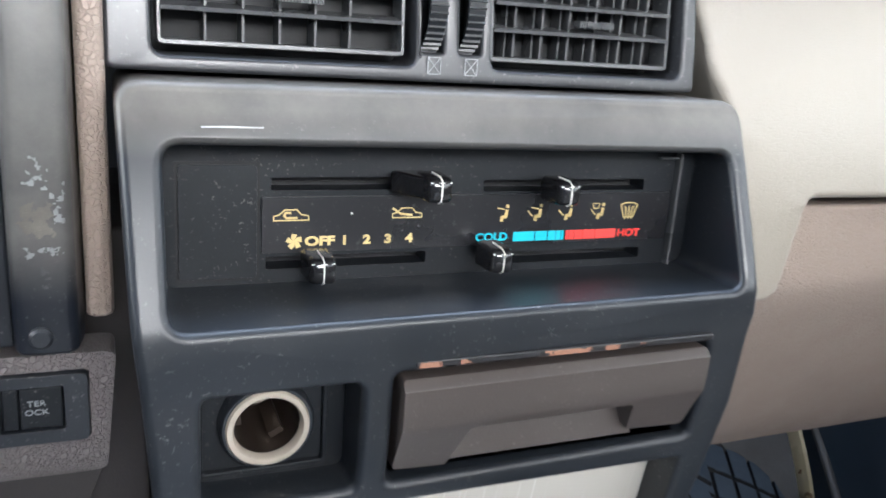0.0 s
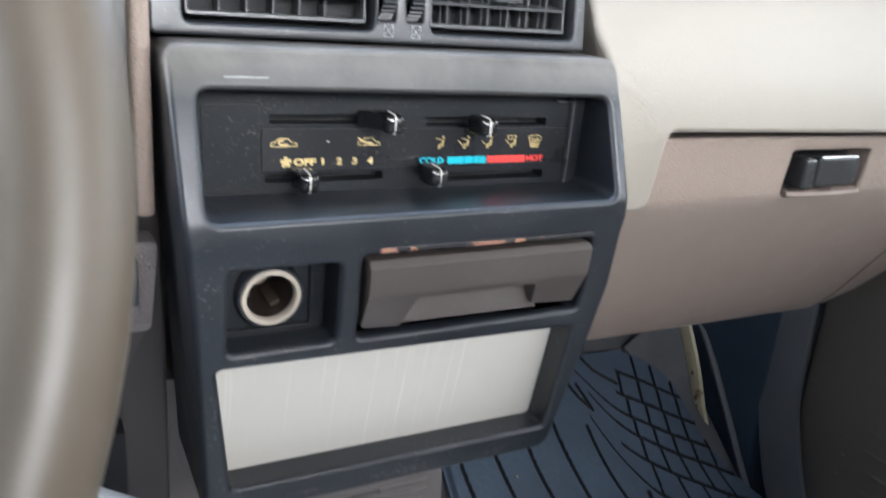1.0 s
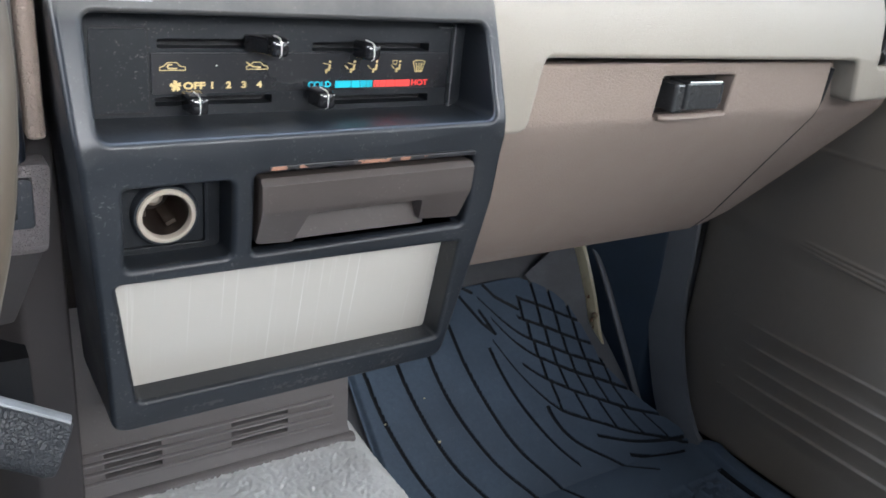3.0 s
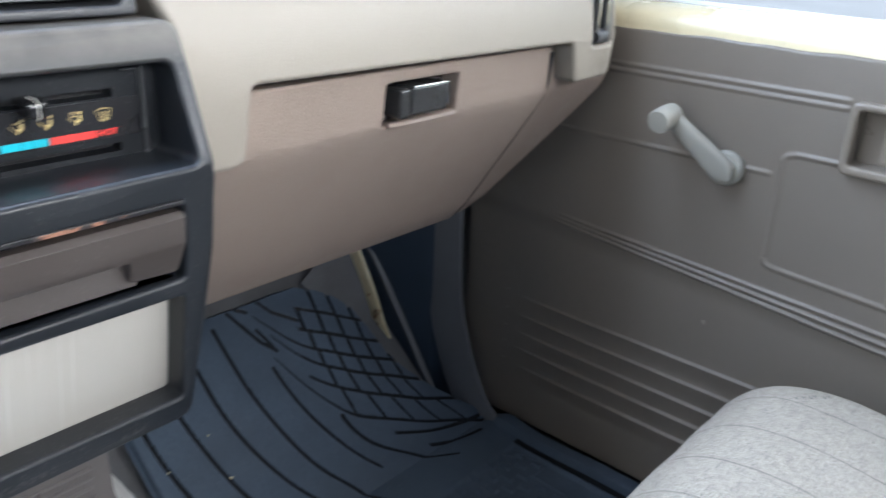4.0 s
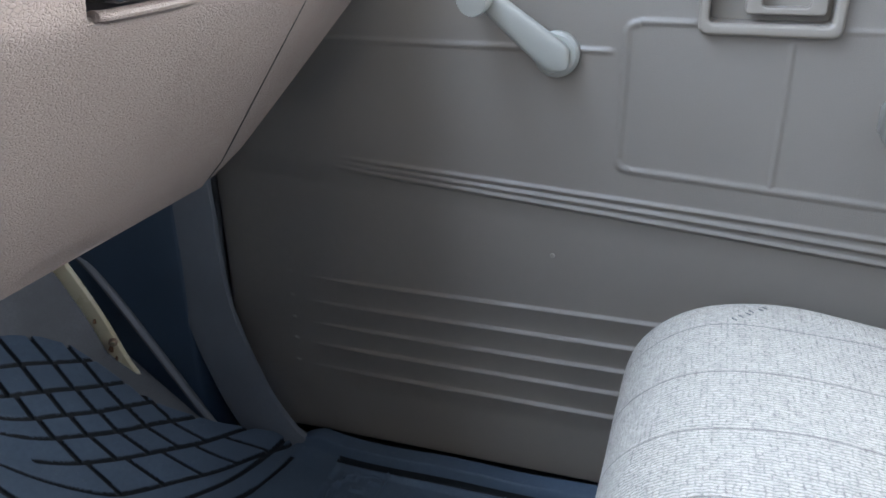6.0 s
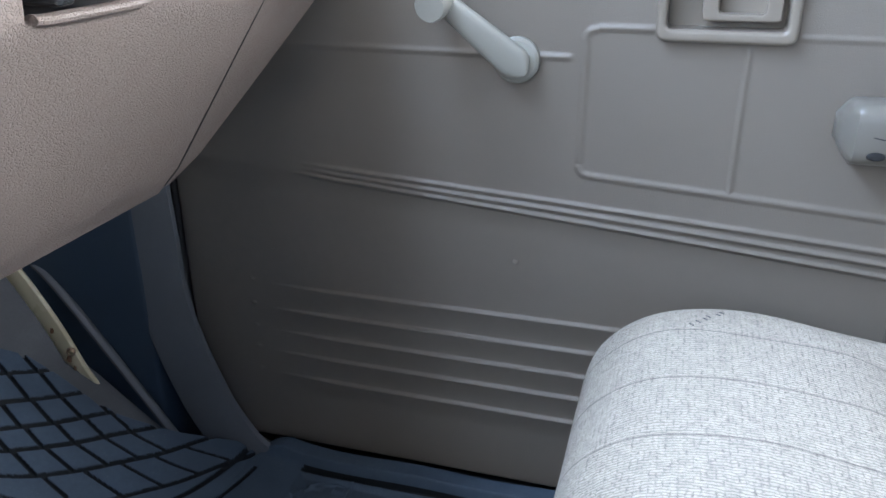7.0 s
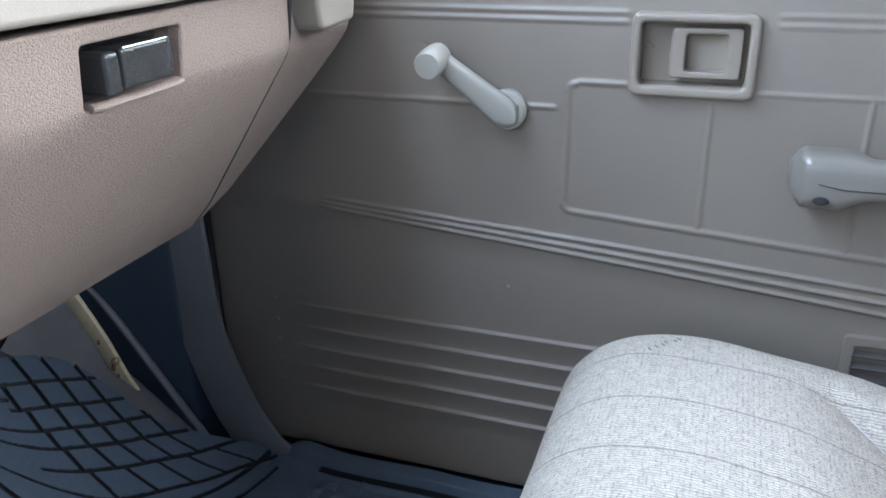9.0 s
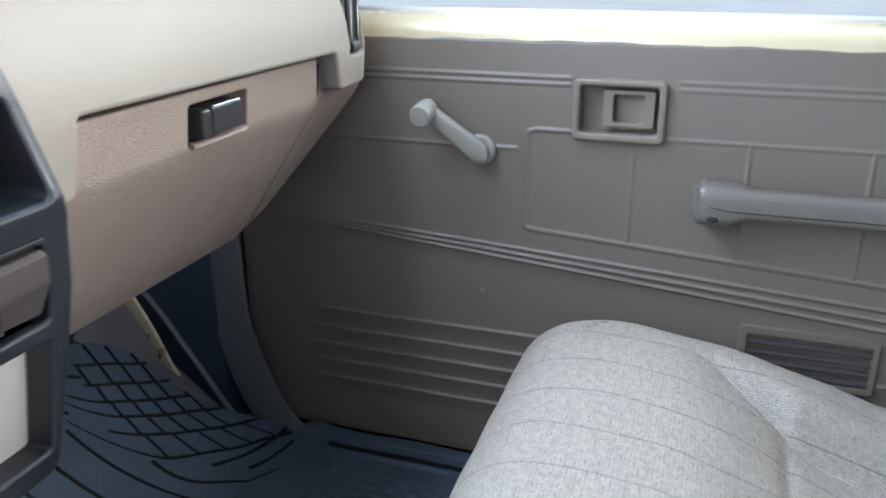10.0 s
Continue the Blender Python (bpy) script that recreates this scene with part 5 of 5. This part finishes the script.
def rect3(x, z, w, h, r, y):
    return [(p, y, q) for p, q in rect(x - w / 2, x + w / 2, z - h / 2, z + h / 2, min(r, w * 0.3), 4)]


def fan_sign(x, y, z):
    bm = bmesh.new()
    for k in range(5):
        a = k * math.tau / 5
        u, v = Vector((math.cos(a), math.sin(a))), Vector((-math.sin(a), math.cos(a)))
        p = [Vector((x, z)), Vector((x, z)) + u * 0.0031 - v * 0.0002, Vector((x, z)) + u * 0.0029 + v * 0.0020, Vector((x, z)) + u * 0.0009 + v * 0.0017]
        bm.faces.new([bm.verts.new((q.x, y, q.y)) for q in p])
        bm.faces.new([bm.verts.new((q.x, y + 0.0002, q.y)) for q in p])
    return bm


def car_sign(x, y, z, kind):
    s = [(-0.0072, -0.0020), (-0.0072, -0.0002), (-0.0050, 0.0004), (-0.0028, 0.0024), (0.0022, 0.0024), (0.0040, 0.0004), (0.0070, -0.0002), (0.0072, -0.0020), (-0.0072, -0.0020)]
    if kind:
        s = [(a * 0.93, b * 0.95) for a, b in s]
    bm = stroke([(x + a, z + b) for a, b in s], y, 0.0005)
    arrow = [(-0.0004, 0.0012), (-0.0024, 0.0012), (-0.0030, 0.0), (-0.0020, -0.0010), (0.0022, -0.0010)] if kind == 0 else [(-0.0066, 0.0022), (-0.0030, -0.0002), (0.0020, -0.0008)]
    return stroke([(x + a, z + b) for a, b in arrow], y - 0.0001, 0.0009, bm)


def airflow_sign(x, y, z, kind):
    bm = stroke([(x + 0.0014, z + 0.0010), (x + 0.0010, z - 0.0018), (x - 0.0008, z - 0.0020), (x - 0.0010, z - 0.0036)], y, 0.0014)
    lathe([(0.0008, 0), (0.0008, 0.0003)], Matrix.Translation((x + 0.0016, y, z + 0.0030)), 10, bm)
    if kind in (0, 1):
        stroke([(x - 0.0032, z + 0.0022), (x + 0.0002, z + 0.0016)], y, 0.0005, bm)
    if kind in (1, 2, 3):
        stroke([(x - 0.0050, z + 0.0006), (x - 0.0026, z - 0.0018)], y, 0.0005, bm)
    if kind == 3:
        stroke([(x - 0.0042, z + 0.0036), (x - 0.0006, z + 0.0036), (x - 0.0012, z + 0.0012), (x - 0.0036, z + 0.0012), (x - 0.0042, z + 0.0036)], y, 0.0004, bm)
    return bm


def demist_sign(x, y, z, s):
    pts = [(-0.0046, 0.0026), (-0.0024, 0.0036), (0.0024, 0.0036), (0.0046, 0.0026), (0.0026, -0.0034), (-0.0026, -0.0034), (-0.0046, 0.0026)]
    bm = stroke([(x + a * s, z + b * s) for a, b in pts], y, 0.0005)
    for dx in (-0.0018, 0.0, 0.0018):
        stroke([(x + dx, z - 0.0042), (x + dx * 0.8, z - 0.0010), (x + dx * 1.2, z + 0.0018)], y - 0.0001, 0.0006, bm)
    return bm


fascia()


# ---- centre air vents ----
def vents():
    v = thing("air_vents", "dark grey pair of centre air vents with thumb wheels", "air vent", at=(0.0, 0.335, 0.675))
    inv = v.matrix_basis.inverted()

    def shift(bm):
        bmesh.ops.transform(bm, matrix=inv, verts=bm.verts)
        return bm

    vy = lines([(0.670, 0.3235), (0.700, 0.3265), (0.790, 0.340)])
    frames = [(-0.1185, -0.0150), (0.0195, 0.1190)]
    wheels = [-0.0076, 0.0094]
    holes = [rect(a, b, 0.6825, 0.760, 0.005, 4) for a, b in frames] + [rect(x - 0.0050, x + 0.0050, 0.6885, 0.735, 0.001, 2) for x in wheels]
    body = part("housing", shift(plate(rounded([(-0.1345, 0.6765), (0.1275, 0.6765), (0.1240, 0.790), (-0.1345, 0.790)], [0.003, 0.003, 0.01, 0.01], 3), holes, vy,
                cuts=[0.70, 0.73, 0.76], back=0.05, depths=(0.028, 0.028, 0.018, 0.018), edge=0.0018, steps=3)), BLACK_WORN, v, weighted=True)
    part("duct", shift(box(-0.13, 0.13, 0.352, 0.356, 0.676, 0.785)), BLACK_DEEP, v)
    for i, (a, b) in enumerate(frames):
        core = part("vent_core", shift(plate(rect(a + 0.0025, b - 0.0025, 0.686, 0.757, 0.002, 2), [rect(a + 0.0040, b - 0.0040, 0.6880, 0.755, 0.001, 2)],
                    lambda x, z: 0.3335 + 0.10 * (z - 0.69), back=0.014, depths=(0.012,))), GREY_SLAT, v, bevel=0.0004)
        for z in (0.6995, 0.7110, 0.7225, 0.7340, 0.7455):
            part("slat", shift(loft([[(x, 0.3335, z - 0.0007), (x, 0.3332, z + 0.0008), (x, 0.3470, z + 0.0028), (x, 0.3470, z + 0.0018)] for x in (a + 0.004, b - 0.004)])), GREY_SLAT, core)
        n = 6
        for k in range(n - 1 + i):
            x = a + 0.0078 - 0.0038 * i + (b - a - 0.008) * (k + 0.85) / (n + 0.6)
            part("vane", shift(box(x, x + 0.0010, 0.3385, 0.351, 0.688, 0.755)), GREY_SLAT, core)
            if i == 1:
                part("vane", shift(box(x - 0.0022, x - 0.0014, 0.343, 0.351, 0.688, 0.755)), GREY_SLAT, core)
        xc, zt = ((a + b) / 2 + 0.005, 0.7030 + 0.003) if i == 0 else ((a + b) / 2 + 0.004, 0.7045)
        bm = bmesh.new()
        for k in range(14):
            box(xc - 0.0090 + 0.0013 * k, xc - 0.0090 + 0.0013 * k + 0.0008, 0.3300, 0.336, zt - 0.0014, zt + 0.0014, bm)
        part("knurled_tab", shift(bm), GREY_SLAT, core)
    for x in wheels:
        bm = bmesh.new()
        lathe([(0.0195, -0.0040), (0.0202, -0.0036), (0.0202, 0.0036), (0.0195, 0.0040)], Matrix.Translation((x, 0.3410, 0.7075)) @ pose(0, 0, 0, 0, 0, 90), 64, bm)
        w = part("thumb_wheel", shift(bm), BLACK_FINE, v, "ribbed black thumb wheel")
        rib = bmesh.new()
        for k in range(44):
            m = Matrix.Translation((x, 0.3410, 0.7075)) @ pose(0, 0, 0, k * 360 / 44, 0, 0)
            transform_rib(rib, m)
        part("ribs", shift(rib), GREY_SLAT, w)
    for x in (-0.0074, 0.0094):
        bm = stroke([(x - 0.0028, 0.6800), (x + 0.0028, 0.6800), (x + 0.0028, 0.6868), (x - 0.0028, 0.6868), (x - 0.0028, 0.6800)], 0.3237, 0.00035)
        stroke([(x - 0.0026, 0.6803), (x + 0.0026, 0.6865)], 0.3237, 0.00035, bm)
        stroke([(x - 0.0026, 0.6865), (x + 0.0026, 0.6803)], 0.3237, 0.00035, bm)
        part("shut_mark", shift(bm), DIMMARK, v)
    return v


def transform_rib(bm, m):
    vs = [bm.verts.new(m @ Vector(p)) for p in ((-0.0040, -0.0200, -0.0005), (0.0040, -0.0200, -0.0005), (0.0040, -0.0212, 0.0), (-0.0040, -0.0212, 0.0), (-0.0040, -0.0200, 0.0006), (0.0040, -0.0200, 0.0006))]
    bm.faces.new((vs[0], vs[1], vs[2], vs[3]))
    bm.faces.new((vs[3], vs[2], vs[5], vs[4]))


vents()


# ---- tunnel cover below the console ----
def tunnel_cover():
    c = thing("tunnel_cover", "taupe plastic heater cover with louvre slots above the carpet", "cover", at=(0.0, 0.47, 0.235))
    inv = c.matrix_basis.inverted()

    def shift(bm):
        bmesh.ops.transform(bm, matrix=inv, verts=bm.verts)
        return bm

    fy = lines([(0.22, 0.4460), (0.236, 0.4480), (0.243, 0.4530), (0.30, 0.4560), (0.45, 0.440)])
    holes = []
    for a, b in ((-0.097, -0.050), (0.012, 0.066)):
        for k in range(3):
            holes.append(rect(a, b, 0.2516 + 0.0098 * k, 0.2576 + 0.0098 * k, 0.0006, 2))
    part("cover", shift(plate(rounded([(-0.175, 0.2290), (0.1295, 0.2290), (0.1260, 0.42), (-0.140, 0.42)], 0.004, 3), holes, fy, cuts=[0.236, 0.243, 0.27, 0.30, 0.35], back=0.22, depths=(0.006,) * 6, edge=0.0008, steps=2)), COVER, c, weighted=True)
    part("duct", shift(box(-0.11, 0.08, 0.474, 0.478, 0.245, 0.290)), BLACK_DEEP, c)
    for k in range(4):
        z = 0.2495 + 0.0098 * k
        part("rib", shift(sweep([(-0.124, 0.4545, z), (-0.122, 0.4535, z), (0.109, 0.4535, z), (0.111, 0.4545, z)], 0.0055, 0.0030)), COVER, c)
    part("flange", shift(sweep([(-0.152, 0.4455, 0.2330), (0.0, 0.4450, 0.2330), (0.1315, 0.4455, 0.2330)], 0.013, 0.010)), COVER, c)
    return c


tunnel_cover()


# ---- driver's side of the dashboard ----
def driver_dash():
    d = thing("driver_dash", "black instrument surround and brown knee panel with lock switch", "dashboard", kind="structure", at=(-0.25, 0.33, 0.55))
    inv = d.matrix_basis.inverted()

    def shift(bm):
        bmesh.ops.transform(bm, matrix=inv, verts=bm.verts)
        return bm

    post = loft([[(x, y, z) for x, y in ((-0.1445, 0.36), (-0.1445, 0.3225), (-0.1425, 0.3195), (-0.1370, 0.3195), (-0.1345, 0.3225), (-0.1345, 0.36))] for z in (0.583, 0.585, 0.68, 0.80)])
    part("pad_strip", shift(post), LID, d, "taupe vinyl strip beside the vents", bevel=0.002)
    part("hood", shift(box(-0.60, -0.1690, 0.3185, 0.40, 0.5735, 0.80)), BLACK, d, "black instrument surround", bevel=0.002)
    pillar = loft([[(x, y, z) for x, y in ((-0.1688, 0.40), (-0.1688, 0.3125), (-0.1668, 0.3085), (-0.1505, 0.3078), (-0.1470, 0.3100), (-0.1455, 0.3220), (-0.1455, 0.40))] for z in (0.5735, 0.577, 0.61, 0.80)])
    part("hood_pillar", shift(pillar), HOOD, d, "scuffed black pillar, paler towards the top", bevel=0.0025, segments=3)
    gauge = part("gauge_face", shift(box(-0.50, -0.1705, 0.3145, 0.3175, 0.6580, 0.77)), LABEL, d, bevel=0.001)
    part("gauge_arc", shift(stroke([(-0.196, 0.6822), (-0.1733, 0.6828)], 0.3141, 0.0021)), ORANGE, gauge)
    for x in (-0.1738, -0.1772):
        part("gauge_tick", shift(stroke([(x, 0.6826), (x - 0.0022, 0.6775)], 0.3140, 0.0013)), ORANGE, gauge)
    part("gauge_letter", shift(lettering("H", -0.1755, 0.3140, 0.6725, 0.0042, 1.7)), ORANGE, gauge)
    for x, z in ((-0.1835, 0.6675), (-0.1815, 0.6915)):
        part("gauge_bar", shift(box(x - 0.008, x + 0.0022, 0.3138, 0.3144, z, z + 0.0020)), ORANGE, gauge)
    blank = part("switch_blank", shift(plate(rect(-0.300, -0.1757, 0.5780, 0.6555, 0.003), [rect(-0.262, -0.1795, 0.6225, 0.6450, 0.003)], lambda x, z: 0.3125, back=0.005, depths=(0.006,))), BLACK_WORN, d, "dusty black blank panel beside the instruments", bevel=0.0012)
    part("blank_floor", shift(plate(rect(-0.258, -0.1825, 0.6235, 0.6420, 0.002), [], lambda x, z: 0.3160, back=0.004)), BLACK_WORN, blank, bevel=0.001)
    part("screw", shift(lathe([(0.0042, 0.002), (0.0042, -0.001), (0.003, -0.002), (0.001, -0.002)], Matrix.Translation((-0.1595, 0.3075, 0.5810)), 16)), BLACK, d)
    skin = lambda x, z: float(np.interp(x, [-0.1668, -0.1505, -0.1470], [0.3085, 0.3078, 0.3100])) - 0.0002
    for x0, x1, z0, z1, m, seed, share in ((-0.1660, -0.1520, 0.6160, 0.6330, PRIMER, 1, 0.66), (-0.1550, -0.1480, 0.6170, 0.6430, WORN_LIT, 3, 0.47), (-0.1668, -0.1478, 0.6105, 0.6160, WORN_LIT, 4, 0.50), (-0.1640, -0.1520, 0.6330, 0.6510, WORN_LIT, 6, 0.42), (-0.1590, -0.1540, 0.5990, 0.6100, SMUDGE, 8, 0.45)):
        part("worn_patch", shift(flakes(x0, x1, z0, z1, skin, seed, share)), m, d, "bare patch where the black has worn off")
    knee = lines([(0.43, 0.372), (0.46, 0.350), (0.515, 0.322), (0.524, 0.3165), (0.570, 0.3175), (0.58, 0.325)])
    kp = part("knee_panel", shift(plate(rounded([(-0.62, 0.5180), (-0.1395, 0.5180), (-0.1345, 0.5700), (-0.62, 0.5740)], 0.004, 3), [rect(-0.1815, -0.1445, 0.5345, 0.5635, 0.003)], knee, cuts=[0.524, 0.55], back=0.02, depths=(0.012,))), KNEE, d, bevel=0.003, segments=3)
    part("lower_panel", shift(plate(rounded([(-0.62, 0.462), (-0.1580, 0.4580), (-0.1400, 0.5185), (-0.62, 0.5185)], 0.004, 3), [], lambda x, z: knee(x, z) + 0.006, cuts=[0.48, 0.50], back=0.02)), BROWN, d, bevel=0.003)
    part("side_cheek", shift(loft([[(x, y, z) for x, y in ((-0.1900, 0.55), (-0.1700, 0.420), (-0.1500, 0.398), (-0.1210, 0.395), (-0.1210, 0.55))] for z in (0.225, 0.45, 0.60)])), BROWN, d, "brown side cheek of the console", bevel=0.003)
    sw = part("lock_switch", shift(plate(rect(-0.1810, -0.1450, 0.5350, 0.5630, 0.003), [rect(-0.1760, -0.1535, 0.5405, 0.5585, 0.0015)], lambda x, z: 0.3145, back=0.008, depths=(0.006,))), BLACK, kp, "black rocker switch in a bezel", bevel=0.0012)
    part("rocker", shift(loft([[(x, y, z) for y, z in ((0.3155, 0.5410), (0.3155, 0.5580), (0.325, 0.5580), (0.325, 0.5410))] for x in (-0.1690, -0.1543)])), BLACK_FINE, sw, bevel=0.0008)
    part("rocker_edge", shift(loft([[(x, 0.3160 + y, z) for y, z in ((0.0, 0.5410), (0.0, 0.5580), (0.008, 0.5580), (0.008, 0.5410))] for x in (-0.1750, -0.1695)])), BLACK_FINE, sw, bevel=0.0008)
    part("word", shift(lettering("TER", -0.1632, 0.3150, 0.5518, 0.0032, 1.2)), DIMMARK, sw)
    part("word", shift(lettering("OCK", -0.1632, 0.3150, 0.5482, 0.0032, 1.2)), DIMMARK, sw)
    part("bracket", shift(box(-0.40, -0.17, 0.46, 0.50, 0.23, 0.40)), KHAKI, d, "khaki painted pedal bracket in the shade")
    part("harness_box", shift(box(-0.185, -0.150, 0.38, 0.46, 0.36, 0.42)), BLACK_DEEP, d)
    return d


driver_dash()


def brake_lever():
    b = thing("brake_lever", "black grained pull lever with bright top edge", "lever", at=(-0.25, 0.25, 0.46))
    inv = b.matrix_basis.inverted()

    def shift(bm):
        bmesh.ops.transform(bm, matrix=inv, verts=bm.verts)
        return bm

    tip, root = Vector((-0.1505, 0.246, 0.4355)), Vector((-0.33, 0.262, 0.540))
    ax = (root - tip).normalized()
    dep = Vector((0.0, 0.82, -0.57))
    dep = (dep - ax * dep.dot(ax)).normalized()
    up = dep.cross(ax).normalized()
    if up.z < 0:
        up = -up
    rings = []
    for u in (0.0, 0.004, 0.06, 0.15, (root - tip).length):
        c = tip + ax * u
        h, t = (0.0155 if u > 0 else 0.0145), 0.007
        rings.append([c + up * math.copysign(abs(math.sin(a)) ** 0.45, math.sin(a)) * h + dep * math.copysign(abs(math.cos(a)) ** 0.55, math.cos(a)) * t for a in np.linspace(0, math.tau, 24, endpoint=False)])
    part("grip", shift(loft(rings)), LEVERSKIN, b, bevel=0.001, angle=50)
    # light on the lever's top edge, modelled as a pale grey strip
    part("lit_edge", shift(sweep([tip + up * 0.0152 + ax * 0.002 - dep * 0.002, tip + up * 0.0152 + ax * 0.15 - dep * 0.002], 0.0090, 0.0050)), WORN_LIT, b, "pale strip for the lit top edge")
    part("bracket", shift(box(-0.345, -0.315, 0.25, 0.40, 0.53, 0.56)), BLACK, b)
    return b


brake_lever()


def steering_wheel():
    m = pose(-0.3737, 0.0557, 0.6817, -23.0, 0, 0)
    w = thing("steering_wheel", "brown vinyl steering wheel on the driver's side", "steering wheel", at=(0, 0, 0))
    w.matrix_basis = m
    R, r = 0.1880, 0.0127
    rings = []
    for k in range(96):
        a = k * math.tau / 96
        c = Vector((R * math.cos(a), 0, R * math.sin(a)))
        e = c.normalized()
        lump = 1 + 0.03 * math.cos(a * 60)
        rings.append([c + (e * math.cos(b) + Vector((0, 1, 0)) * math.sin(b)) * r * (lump if math.cos(b) < -0.3 else 1) for b in np.linspace(0, math.tau, 18, endpoint=False)])
    bm = bmesh.new()
    vs = [[bm.verts.new(p) for p in ring] for ring in rings]
    for i in range(96):
        for j in range(18):
            bm.faces.new((vs[i][j], vs[i][(j + 1) % 18], vs[(i + 1) % 96][(j + 1) % 18], vs[(i + 1) % 96][j]))
    part("rim", bm, RIM, w)
    part("hub", lathe([(0.001, -0.005), (0.045, -0.005), (0.055, 0.01), (0.05, 0.05), (0.03, 0.06), (0.001, 0.06)], None, 32), BLACK, w)
    for a in (20, 160, 215, 325):
        part("spoke", sweep([(0.04 * math.cos(radians(a)), 0.02, 0.04 * math.sin(radians(a))), (0.18 * math.cos(radians(a)), 0.003, 0.18 * math.sin(radians(a)))], 0.024, 0.010, up=(0, 1, 0)), BLACK, w)
    part("column", lathe([(0.035, 0.05), (0.035, 0.30)], None, 24), BLACK, w)
    return w


steering_wheel()
